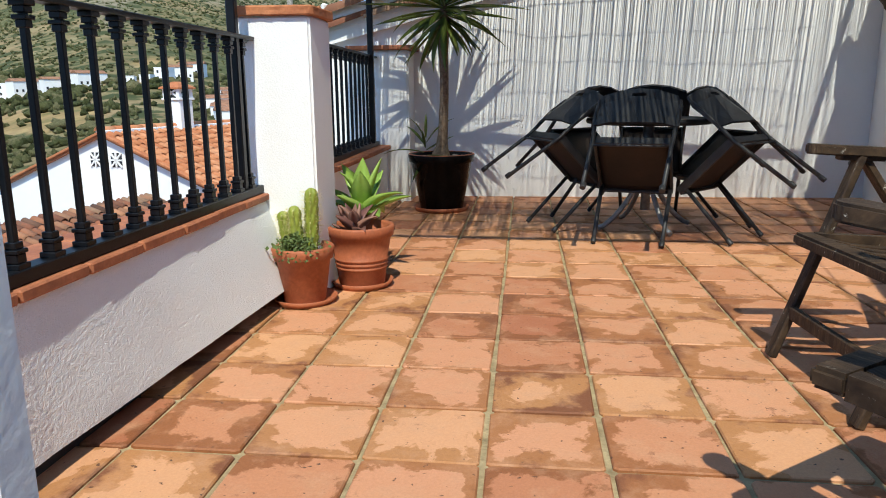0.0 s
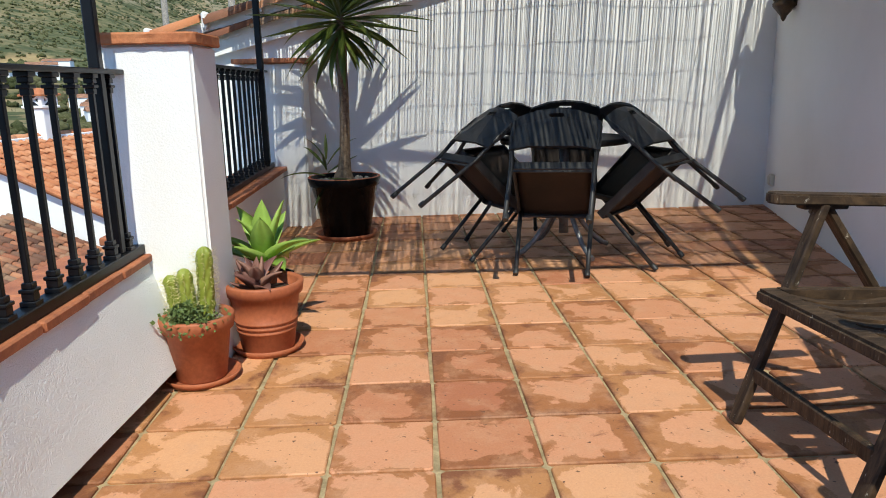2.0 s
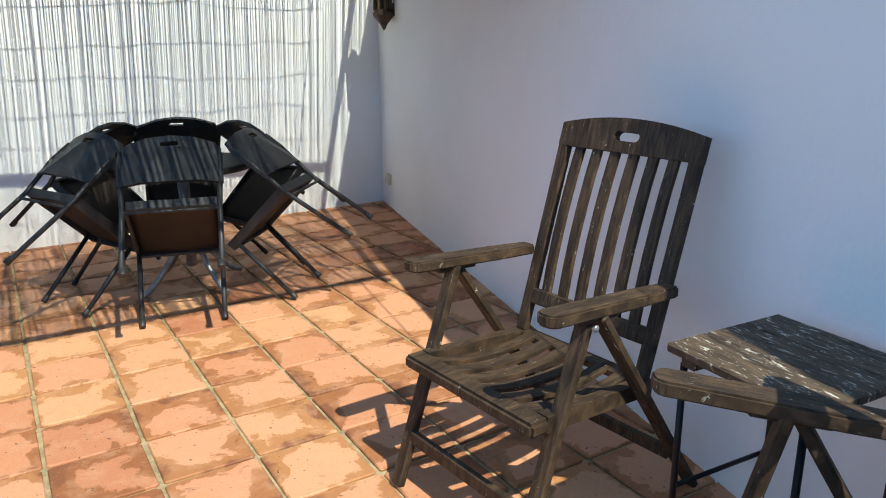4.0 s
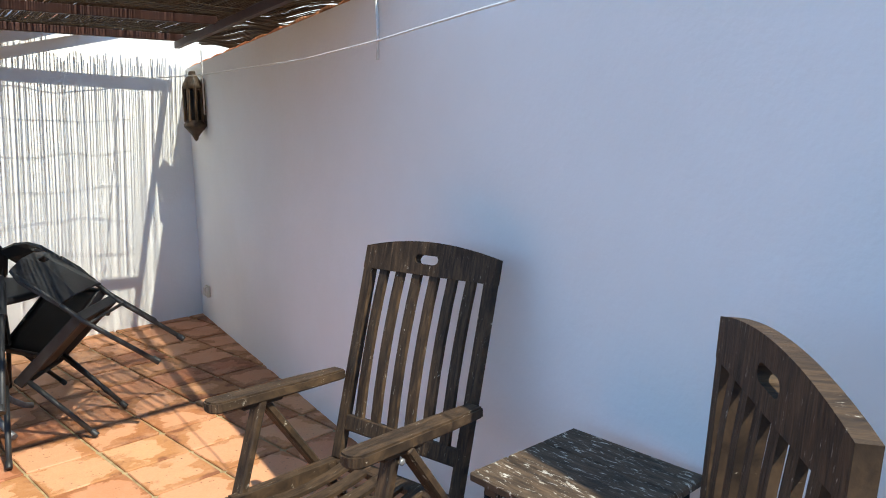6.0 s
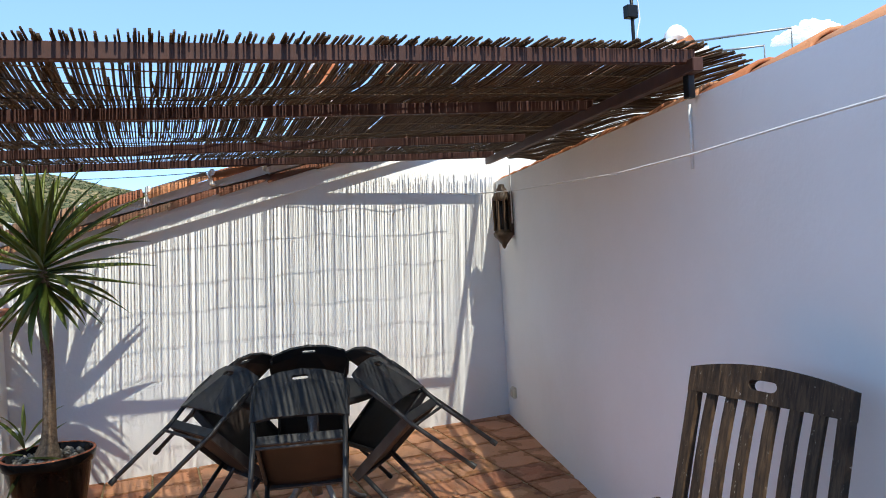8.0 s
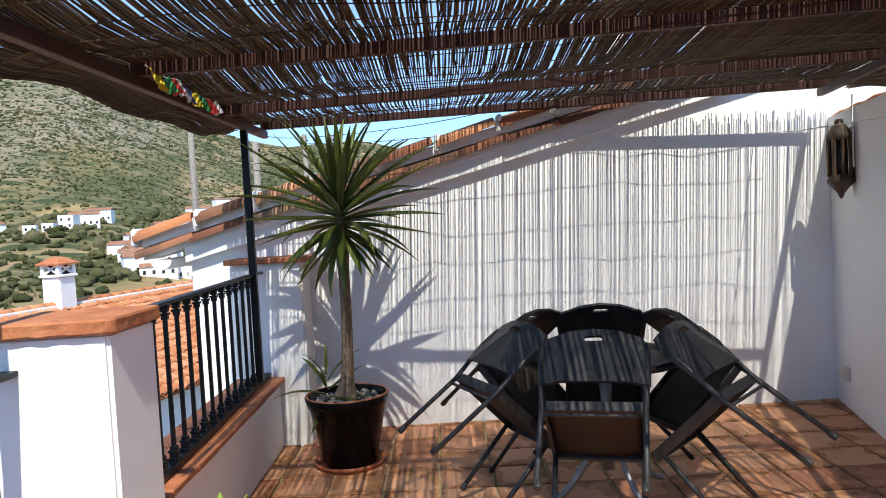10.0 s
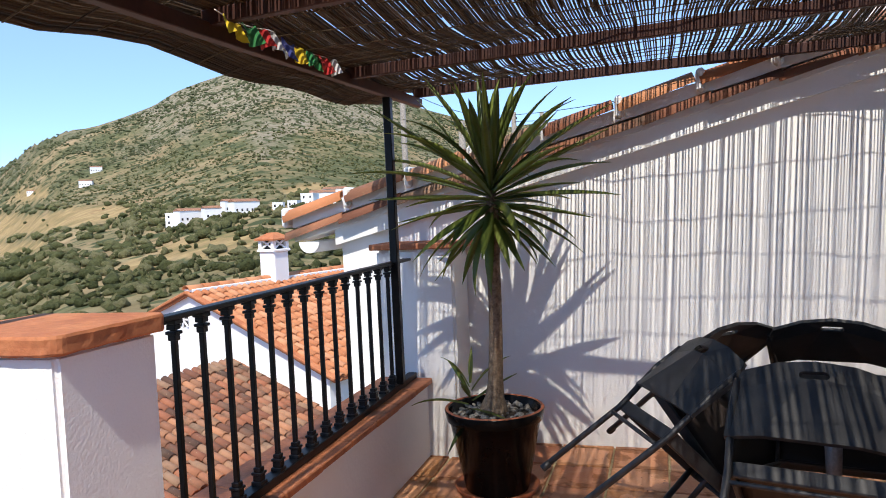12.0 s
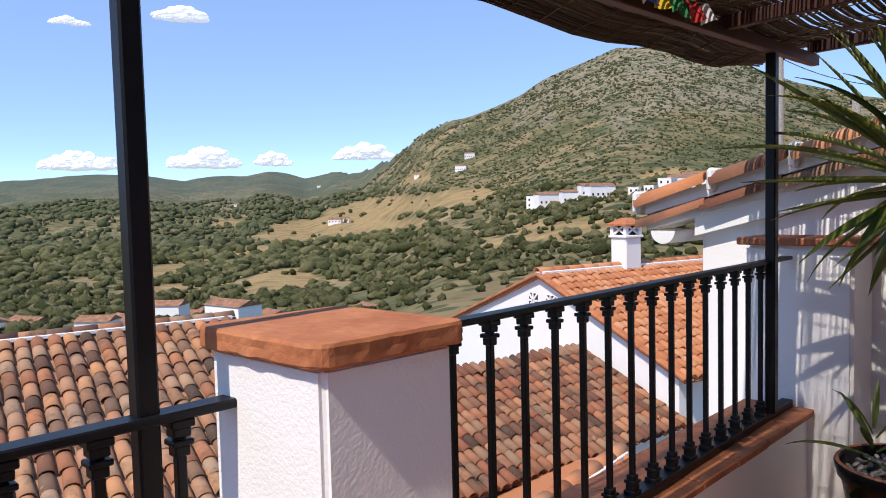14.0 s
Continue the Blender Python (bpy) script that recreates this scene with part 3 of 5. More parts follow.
def slope_house(name, label, ridge_end, run, cols, rows, mats, singles, z_floor, seed, pitch=20.0, col_w=0.205, k=1.0, ridged=True):
    """A house whose slope falls towards the terrace from a ridge that starts at ridge_end and runs along 'run'."""
    h = house(name, label)
    r = Vector(ridge_end)
    run = Vector(run).normalized()
    down = Vector((-run.y, run.x, 0))
    up = (-down + Vector((0, 0, math.tan(radians(pitch))))).normalized()
    ln = cols * col_w * k
    w = rows * 0.31 * k
    e = r - up * w
    wh = w * math.cos(radians(pitch))
    outline = [(0, r.z - 0.08), (wh - 0.12, e.z - 0.04), (wh - 0.12, z_floor), (-wh, z_floor), (-wh, e.z - 0.08)]
    part("wall", prism(outline, down, (0, 0, 1), run * (ln - 0.1), (r.x + run.x * 0.05, r.y + run.y * 0.05, 0)), WHITE, h)
    nrm = up.cross(run)
    nrm = nrm if nrm.z > 0 else -nrm
    rf = part("roof", prism([(0, -0.01), (w, -0.01), (w, -0.06), (0, -0.06)], -up, nrm, run * ln, r), mats[1], h)
    tiled_slope(rf, e - up * 0.05, run, up, cols, rows, mats, singles, seed=seed, pitch_w=col_w, k=k)
    if ridged:
        ridge_row(h, r, run, down, int(ln / 0.34), mats[0])
    back = (down + Vector((0, 0, math.tan(radians(pitch))))).normalized()
    part("roof", prism([(0, 0), (w, 0), (w, -0.05), (0, -0.05)], -back, (0, 0, 1), run * ln, r), mats[1], h)
    return h


def ridge_row(parent, start, run, down, count, mat):
    """Ridge tiles bedded in white mortar."""
    verts, faces = half_tile(0.42, 0.105, 0.09)
    me = mesh_from("ridge_tile", verts, faces, True)
    me.materials.append(mat)
    for i in range(count):
        m = Matrix((down, run, Vector((0, 0, 1)))).transposed().to_4x4()
        m.translation = start + run * (i * 0.34 - 0.05) + Vector((0, 0, 0.035))
        ob = new("ridge_tile", me)
        ob.parent = parent
        ob.matrix_basis = m
    part("mortar", bar(start + Vector((0, 0, 0.02)), start + run * (count * 0.34) + Vector((0, 0, 0.02)), 0.23, 0.06, 0.01), WHITE, parent, "white mortar under the ridge tiles")


OLD = (OLD_TILE, OLD_TILE_FAR)
NEW = (NEW_TILE, NEW_TILE_FAR)
RED = (RED_TILE, RED_TILE_FAR)
slope_house("old_house", "old whitewashed house with a mossy barrel-tile roof", (-10.66, 6.06, -0.31), (-0.2, -0.98, 0), 50, 19, OLD, 300, -9.0, 11)
slope_house("low_house", "low white annex with a weathered tile roof", (-6.50, 9.84, -0.86), (-0.149, -0.989, 0), 35, 10, RED, 300, -9.0, 12, 21.0, 0.205, 0.72, False)
slope_house("small_annex", "small annex with a bright orange tile roof", (-4.20, 7.3, -1.45), (0.12, -0.99, 0), 14, 4, NEW, 56, -9.0, 14, 18.0)

# the house with the gable and the bright roof
gable_house = house("gable_house", "white gabled house with a bright orange tile roof")
GA = Vector((-7.57, 10.37, 0.2))
GR = Vector((0.27, 0.963, 0)).normalized()
GD = Vector((GR.y, -GR.x, 0))
GW, GDROP = 3.2, 1.2
part("wall", prism([(0, GA.z - 0.05), (GW - 0.1, GA.z - GDROP - 0.02), (GW - 0.1, -9), (-GW, -9), (-GW, GA.z - GDROP - 0.05)], GD, (0, 0, 1), GR * 9.0, (GA.x, GA.y, 0)), WHITE, gable_house)
slope = math.hypot(GW, GDROP)
for side in (1, -1):
    up_v = (GD * (-side * GW) + Vector((0, 0, GDROP))).normalized()
    nv = up_v.cross(GR)
    nv = nv if nv.z > 0 else -nv
    rf = part("roof", prism([(0, -0.01), (slope + 0.1, -0.01), (slope + 0.1, -0.06), (0, -0.06)], -up_v, nv, GR * 9.0, GA - GR * 0.08), NEW_TILE_FAR, gable_house)
    if side > 0:
        tiled_slope(rf, GA - up_v * (slope + 0.12) - GR * 0.02, GR, up_v, 58, 15, NEW, 300, seed=13, k=0.75)
    part("verge", bar(GA - GR * 0.05 - up_v * (slope + 0.1), GA - GR * 0.05, 0.14, 0.05, 0.01), CAP_TILE, gable_house)
ridge_row(gable_house, GA - GR * 0.05, GR, GD, 26, NEW_TILE)
for du in (-0.36, 0.14):
    vent = part("vent", prism([(du, -0.62), (du + 0.26, -0.62), (du + 0.26, -0.36), (du, -0.36)], GD, (0, 0, 1), GR * 0.05, GA - GR * 0.006), DARK, gable_house, "pierced vent opening")
    o = GA - GR * 0.016
    lat = bmesh.new()
    for (u0, w0), (u1, w1) in (((du, -0.62), (du + 0.26, -0.36)), ((du + 0.26, -0.62), (du, -0.36)), ((du, -0.49), (du + 0.26, -0.49)), ((du + 0.13, -0.62), (du + 0.13, -0.36))):
        bar(o + GD * u0 + Vector((0, 0, w0)), o + GD * u1 + Vector((0, 0, w1)), 0.03, 0.02, 0, lat, up=tuple(GR))
    part("lattice", lat, WHITE, vent)


def chimney(name, base, w, h, label, parent=None):
    """A white chimney with a pierced head and a small tiled hat."""
    c = thing(name, Matrix.Translation(base) @ pose(0, 0, 0, 0, 0, -15), label, "chimney")
    part("shaft", box(-w / 2, w / 2, -w / 2, w / 2, -0.4, h * 0.62, 0.02), WHITE, c)
    part("collar", box(-w * 0.58, w * 0.58, -w * 0.58, w * 0.58, h * 0.62, h * 0.67, 0.01), WHITE, c)
    head = bmesh.new()
    q = w * 0.42
    for sx in (-1, 1):
        for sy in (-1, 1):
            box(sx * q - 0.04, sx * q + 0.04, sy * q - 0.04, sy * q + 0.04, h * 0.67, h * 0.88, 0.005, head)
    for s in (-1, 1):
        bar((-q, s * q, h * 0.67), (q, s * q, h * 0.88), 0.03, 0.03, 0, head)
        bar((q, s * q, h * 0.67), (-q, s * q, h * 0.88), 0.03, 0.03, 0, head)
        bar((s * q, -q, h * 0.67), (s * q, q, h * 0.88), 0.03, 0.03, 0, head)
        bar((s * q, q, h * 0.67), (s * q, -q, h * 0.88), 0.03, 0.03, 0, head)
    part("pierced_head", head, WHITE, c)
    part("flue", box(-w * 0.3, w * 0.3, -w * 0.3, w * 0.3, h * 0.66, h * 0.87), DARK, c)
    hat = bmesh.new()
    t = w * 0.64
    base_v = [hat.verts.new((sx * t, sy * t, h * 0.88)) for sx, sy in ((-1, -1), (1, -1), (1, 1), (-1, 1))]
    low_v = [hat.verts.new((v.co.x, v.co.y, h * 0.88 - 0.03)) for v in base_v]
    top_v = [hat.verts.new((sx * t * 0.25, sy * t * 0.25, h)) for sx, sy in ((-1, -1), (1, -1), (1, 1), (-1, 1))]
    hat.faces.new(top_v)
    hat.faces.new(low_v[::-1])
    for i in range(4):
        k = (i + 1) % 4
        hat.faces.new((base_v[i], base_v[k], top_v[k], top_v[i]))
        hat.faces.new((low_v[i], low_v[k], base_v[k], base_v[i]))
    part("hat", hat, CAP_TILE, c, "small tiled hat")
    return c


chimney("chimney", (-7.03, 12.32, 0.15), 0.40, 0.98, "white chimney with a pierced head and tiled hat")


# ---- hills ----
SKY_AZ = [(-180, 2.0), (-110, 2.4), (-76, 2.5), (-72.5, 2.8), (-69.7, 2.95), (-66.7, 2.85), (-64, 2.5), (-60.5, 2.7), (-58.2, 3.05), (-55.2, 2.45), (-53, 3.0), (-50.9, 2.85), (-48.6, 3.9), (-47.2, 4.9), (-46, 5.9), (-44.6, 6.55), (-42, 7.2), (-40, 7.9), (-38.2, 8.5), (-36.6, 9.5), (-34.3, 10.4), (-32.5, 11.1), (-30.9, 11.8), (-28, 11.7), (-24, 10.7), (-21.5, 9.7), (-18.4, 8.2), (-14.6, 7.0), (-11.5, 6.4), (-6.3, 6.6), (-2.1, 5.7), (5, 4.0), (30, 2.5), (90, 2.0), (180, 2.0)]


def sky_el(az):
    for (a0, e0), (a1, e1) in zip(SKY_AZ, SKY_AZ[1:]):
        if a0 <= az <= a1:
            s = (az - a0) / (a1 - a0)
            return e0 + (e1 - e0) * s
    return 2.0


def far_r(az):
    """Distance of the skyline: the mountain is nearer than the far range."""
    if az < -55:
        return 2600.0
    if az < -43:
        s = (az + 55) / 12.0
        return 2600.0 + (1000.0 - 2600.0) * s * s * (3 - 2 * s)
    if az < 0:
        return 1000.0
    return min(1000.0 + az * 30, 2200.0)


def ground_z(az, r):
    """Height of the land in direction az at distance r from the terrace."""
    e1, rs = sky_el(az), far_r(az)
    r0 = 45.0
    s = min(max(math.log(max(r, r0) / r0) / math.log(rs / r0), 0.0), 1.0)
    z_eye = 1.45
    near = -12.0
    if r <= r0:
        return -9.0 - 5.0 * (r / r0)
    el = near + (e1 - near) * (s ** 0.85)
    x, y = r * math.sin(radians(az)), r * math.cos(radians(az))
    z = z_eye + r * math.tan(radians(el))
    amp = 0.018 * r * (1 - 0.75 * s)
    z += amp * noise.noise((x * 0.006, y * 0.006, 1.0)) + 0.35 * amp * noise.noise((x * 0.021, y * 0.021, 6.0))
    if -52 < az < -2 and s > 0.55:
        z += 0.008 * r * noise.noise((x * 0.013, y * 0.013, 9.0)) * min((s - 0.55) * 4, 1) * (1.0 - max(0.0, (s - 0.93) / 0.07) * 0.6)
    return z


def make_ground():
    azs = []
    a = -180.0
    while a < 180.0:
        azs.append(a)
        a += 0.4 if -86 <= a < 8 else 4.0
    rs = [0.0, 12.0, 28.0]
    r = 45.0
    while r < 2700:
        rs.append(r)
        r *= 1.026
    rs += [2800.0, 3400.0, 4400.0]
    verts, faces = [], []
    for r in rs:
        for az in azs:
            lim = far_r(az)
            z = ground_z(az, min(r, lim))
            if r > lim:
                z -= (r - lim) * 0.25
            verts.append((r * math.sin(radians(az)), r * math.cos(radians(az)), z))
    n = len(azs)
    for i in range(len(rs) - 1):
        for k in range(n):
            q = (k + 1) % n
            faces.append((i * n + k, (i + 1) * n + k, (i + 1) * n + q, i * n + q))
    return mesh_from("ground", verts, faces, True)


def ground_mat():
    n = Nodes("hillside")
    big = n.noise(0.011, 6.0, 0.6, 0.4)
    mid = n.noise(0.06, 7.0, 0.7)
    fine = n.noise(0.55, 6.0, 0.75)
    grit = n.noise(0.16, 8.0, 0.78)
    soil = n.ramp(mid, [(0.3, (0.24, 0.150, 0.085)), (0.5, (0.33, 0.235, 0.130)), (0.7, (0.30, 0.255, 0.140))])
    scrub = n.ramp(grit, [(0.36, (0.052, 0.064, 0.026)), (0.52, (0.100, 0.105, 0.046)), (0.68, (0.22, 0.18, 0.100))])
    c = n.mix(n.band(big, 0.36, 0.58), soil, scrub)
    at = n.add("ShaderNodeAttribute")
    at.attribute_name = "land"
    sep = n.add("ShaderNodeSeparateColor")
    n.link(at.outputs["Color"], sep.inputs[0])
    rock = n.ramp(grit, [(0.30, (0.10, 0.095, 0.060)), (0.46, (0.215, 0.180, 0.120)), (0.58, (0.27, 0.235, 0.175)), (0.74, (0.36, 0.335, 0.29))])
    c = n.mix(sep.outputs["Green"], c, rock)
    for cell, thick, dark in ((0.085, 0.40, (0.055, 0.066, 0.028)), (0.19, 0.36, (0.075, 0.084, 0.038))):
        vo = n.add("ShaderNodeTexVoronoi")
        vo.inputs["Scale"].default_value = cell
        n.link(n.coord, vo.inputs["Vector"])
        wob = n.add("ShaderNodeMath")
        wob.operation = "MULTIPLY_ADD"
        wob.inputs[1].default_value = 0.7
        n.link(grit, wob.inputs[0])
        n.link(vo.outputs["Distance"], wob.inputs[2])
        c = n.mix(n.band(wob.outputs[0], thick + 0.36, thick + 0.28), c, dark)
    furrow = n.add("ShaderNodeTexWave")
    furrow.inputs["Scale"].default_value = 0.05
    furrow.inputs["Distortion"].default_value = 6.0
    n.link(n.coord, furrow.inputs["Vector"])
    field = n.ramp(mid, [(0.36, (0.13, 0.13, 0.052)), (0.45, (0.26, 0.185, 0.085)), (0.56, (0.37, 0.27, 0.130)), (0.66, (0.25, 0.155, 0.075))])
    field = n.mix(n.band(furrow.outputs["Fac"], 0.2, 1.6), field, (0.24, 0.17, 0.085))
    field = n.mix(n.band(fine, 0.60, 0.72), field, (0.15, 0.14, 0.06))
    c = n.mix(sep.outputs["Red"], c, field)
    # aerial haze painted into the colour: distant land turns blue-green
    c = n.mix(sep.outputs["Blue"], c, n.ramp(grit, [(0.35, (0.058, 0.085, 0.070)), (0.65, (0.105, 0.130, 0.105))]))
    return n.finish(c, 0.95, None, spec=0.1)


FIELDS = [(-53.6, -1.5, 4.8, 0.95), (-48.8, 0.1, 4.8, 0.75), (-43.2, 0.75, 2.6, 0.6), (-46.4, 2.35, 1.1, 0.40), (-57.3, -5.5, 2.6, 1.0), (-35.0, -1.9, 3.4, 0.8), (-39.5, -3.0, 1.8, 0.45), (-65.8, -4.2, 2.0, 0.40), (-59.6, -3.0, 1.6, 0.35), (-47.6, -1.3, 1.8, 0.40), (-61.5, -0.9, 1.2, 0.25), (-22, -3.6, 4.0, 0.7), (-27.5, 2.2, 2.0, 0.3), (-66, -5.6, 1.6, 0.35)]


def field_at(az, el):
    best = 0.0
    for a, e, w, h in FIELDS:
        d = math.hypot((az - a) / w, (el - e - 0.08 * (az - a)) / h)
        d += 0.25 * noise.noise((az * 0.6, el * 1.5, 3.0))
        best = max(best, min(max((1.12 - d) * 8, 0), 1))
    return best


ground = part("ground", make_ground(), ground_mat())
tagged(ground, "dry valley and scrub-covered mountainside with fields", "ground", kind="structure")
land = ground.data.color_attributes.new("land", "FLOAT_COLOR", "POINT")
cols = np.zeros((len(ground.data.vertices), 4), dtype=np.float32)
for i, v in enumerate(ground.data.vertices):
    r = math.hypot(v.co.x, v.co.y)
    if r < 40:
        continue
    az = math.degrees(math.atan2(v.co.x, v.co.y))
    if not -88 < az < 10:
        continue
    el = math.degrees(math.atan2(v.co.z - 1.45, r))
    s = math.log(r / 45) / math.log(far_r(az) / 45)
    cols[i, 0] = field_at(az, el)
    if -52 < az < -14:
        cols[i, 1] = min(max((el - 5.8 + 3.2 * noise.noise((az * 0.25, el * 0.5, 8.0)) + 1.6 * noise.noise((az * 0.9, el * 1.1, 4.0))) / 2.6, 0), 0.9)
    # blue channel: painted haze, growing with distance beyond 900 m
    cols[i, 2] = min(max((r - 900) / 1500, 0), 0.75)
    cols[i, 3] = 1
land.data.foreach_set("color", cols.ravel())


# ---- trees on the hills: many small crowns, one sheet of stuff ----
def blob_set(rng, count, sub):
    sets = []
    for k in range(count):
        bm = bmesh.new()
        bmesh.ops.create_icosphere(bm, subdivisions=sub, radius=1.0)
        off = rng.uniform(0, 50)
        for v in bm.verts:
            d = 1.0 + 0.5 * noise.noise(v.co * 1.9 + Vector((off, 0, 0))) + 0.5 * noise.noise(v.co * 4.5 + Vector((off, 9, 0)))
            v.co *= d
            v.co.z *= 0.85
        bm.verts.ensure_lookup_table()
        sets.append((np.array([v.co[:] for v in bm.verts]), [tuple(x.index for x in f.verts) for f in bm.faces]))
        bm.free()
    return sets


def hill_trees():
    rng = random.Random(21)
    near_blobs, blobs = blob_set(rng, 5, 2), blob_set(rng, 8, 1)
    sheets = {True: [[], [], 0], False: [[], [], 0]}
    made = 0
    tries = 0
    while made < 21000 and tries < 200000:
        tries += 1
        az = rng.uniform(-86, 4)
        s = rng.random() ** 0.45
        rs = far_r(az)
        r = 75.0 * (min(rs, 1500.0) * 0.97 / 75.0) ** s
        z = ground_z(az, r)
        el = math.degrees(math.atan2(z - 1.45, r))
        x, y = r * math.sin(radians(az)), r * math.cos(radians(az))
        dens = 0.44 + 0.6 * noise.noise((az * 0.22, el * 0.55, 2.0)) + 0.35 * noise.noise((az * 0.9, el * 1.8, 7.0))
        if el < -3.0:
            dens += 0.10
        if field_at(az, el) > 0.3:
            dens *= 0.03 if az < -42 else 0.35
        if el > 1.5:
            dens += 0.15
        if rng.random() > dens:
            continue
        size = rng.uniform(0.0022, 0.0058) * r * (0.36 if el > 1.5 else 0.9) * (1.35 if r < 260 else 1.0)
        if el < -2.3:
            size = rng.uniform(0.0034, 0.0085) * r
        size = min(max(size, 0.5), 4.5)
        if rng.random() < 0.06:
            size *= 1.5
        pv, pf = rng.choice(near_blobs if r < 200 else blobs)
        ca, sa = math.cos(rng.uniform(0, 6.28)), math.sin(rng.uniform(0, 6.28))
        k = 3 if r < 200 else (2 if r < 420 else 1)
        for q in range(k):
            sz = size * (1.0 if q == 0 else rng.uniform(0.5, 0.8))
            ox, oy, oz = (0, 0, 0) if q == 0 else (rng.uniform(-0.8, 0.8) * size, rng.uniform(-0.8, 0.8) * size, rng.uniform(-0.2, 0.35) * size)
            p = pv * sz
            w = np.empty_like(p)
            w[:, 0] = p[:, 0] * ca - p[:, 1] * sa + x + ox
            w[:, 1] = p[:, 0] * sa + p[:, 1] * ca + y + oy
            w[:, 2] = p[:, 2] * rng.uniform(0.75, 1.15) + z + sz * 0.45 + oz
            sheet = sheets[r < 480]
            sheet[0].append(w)
            sheet[1].extend(tuple(a + sheet[2] for a in f) for f in pf)
            sheet[2] += len(p)
        made += 1
    made_meshes = []
    for near in (True, False):
        me = bpy.data.meshes.new("hill_trees")
        me.from_pydata(np.concatenate(sheets[near][0]).tolist(), [], sheets[near][1])
        me.polygons.foreach_set("use_smooth", [True] * len(me.polygons))
        made_meshes.append(me)
    return made_meshes


def tree_mat(name, tones):
    n = Nodes(name)
    c = n.ramp(n.random(True), [(i / (len(tones) - 1), t) for i, t in enumerate(tones)])
    g = n.noise(1.6, 6.0, 0.8)
    c = n.mix(0.7, c, n.ramp(g, [(0.3, (0.25,) * 3), (0.7, (0.8,) * 3)]), "OVERLAY")
    return n.finish(c, 0.9, g, 0.8, 1.0, spec=0.1)


near_trees, far_scrub = hill_trees()
tagged(part("hill_trees", near_trees, tree_mat("oak_foliage", [(0.050, 0.058, 0.022), (0.090, 0.098, 0.040), (0.135, 0.135, 0.060), (0.19, 0.175, 0.090)])), "olive trees and holm oaks scattered over the hills", "trees", kind="stuff")
tagged(part("hill_scrub", far_scrub, tree_mat("macchia_foliage", [(0.060, 0.074, 0.034), (0.090, 0.100, 0.050), (0.135, 0.135, 0.072)])), "low green scrub covering the mountainside", "scrub", kind="stuff")


def hill_r(az, el):
    """Distance at which the land in direction az shows at the elevation el."""
    lo, hi = 46.0, far_r(az)
    for _ in range(40):
        mid = math.sqrt(lo * hi)
        if math.degrees(math.atan2(ground_z(az, mid) - 1.45, mid)) < el:
            lo = mid
        else:
            hi = mid
    return lo


# ---- village houses on the slopes ----
VILLAGE_ROOF = plain("village_roof", (0.15, 0.075, 0.045), (0.38, 0.19, 0.11), 1.4, 0.9, 5.0, 0.02, 0.3)
rng_v = random.Random(33)


def village_house(w, d, h, flat):
    root = thing("village_house", Matrix.Identity(4), "small whitewashed village house on the slope", "house", "village houses on the slope")
    part("wall", box(-w / 2, w / 2, -d / 2, d / 2, -4.0, h), WHITE, root)
    if flat:
        part("roof", box(-w / 2 - 0.1, w / 2 + 0.1, -d / 2 - 0.1, d / 2 + 0.1, h, h + 0.35), WHITE, root, "flat white roof with a parapet")
    else:
        part("roof", prism([(-d / 2 - 0.3, h), (0, h + d * 0.2), (d / 2 + 0.3, h)], (0, 1, 0), (0, 0, 1), (w + 0.4, 0, 0), (-w / 2 - 0.2, 0, 0)), VILLAGE_ROOF, root, "low terracotta roof")
    for i in range(max(2, int(w / 2.4))):
        for lev in range(max(1, int(h / 2.9))):
            x = -w / 2 + (i + 0.5) * w / max(2, int(w / 2.4))
            z = 1.0 + lev * 2.8
            part("window", box(x - 0.45, x + 0.45, -d / 2 - 0.06, -d / 2 + 0.1, z, z + 1.2), DARK, root)
    return root


PROTO = [village_house(8, 6, 5.4, False), village_house(11, 6, 3.2, False), village_house(7, 6, 6.0, True), village_house(13, 7, 5.6, False), village_house(5, 5, 3.0, True)]
SPOTS = [(-37.2, -0.1), (-36.2, 0.1), (-34.6, 0.25), (-33.2, 0.75), (-32.2, 0.6), (-29.6, 0.8), (-28.4, 0.9), (-27.2, 0.95), (-26.2, 1.1), (-25.2, 1.4), (-54.2, 1.9), (-53.0, -0.9), (-52.4, -0.8), (-46.4, 2.6), (-42.3, 4.0), (-43.0, 3.0), (-60.5, 0.6)]
for k in range(46):
    az = -23.6 + rng_v.random() * 9.0
    el = -1.5 + (az + 23.6) * 0.40 + rng_v.uniform(-0.9, 0.7) - (0.9 if rng_v.random() < 0.3 else 0.0)
    SPOTS.append((az, el))
SPOTS += [(-21.5, -2.9), (-19.3, -3.2), (-17.8, -3.5), (-22.6, -2.5)]
NEAR = [(-65.9, -6.7), (-64.2, -6.9), (-62.8, -7.3), (-60.9, -7.0), (-59.4, -7.3), (-76.6, -6.9), (-74.6, -7.1), (-72.4, -7.2), (-70.3, -7.4), (-68.3, -7.6), (-50.4, -7.1), (-46.2, -8.2), (-78.6, -6.8), (-61.8, -7.8), (-57.9, -7.8)]
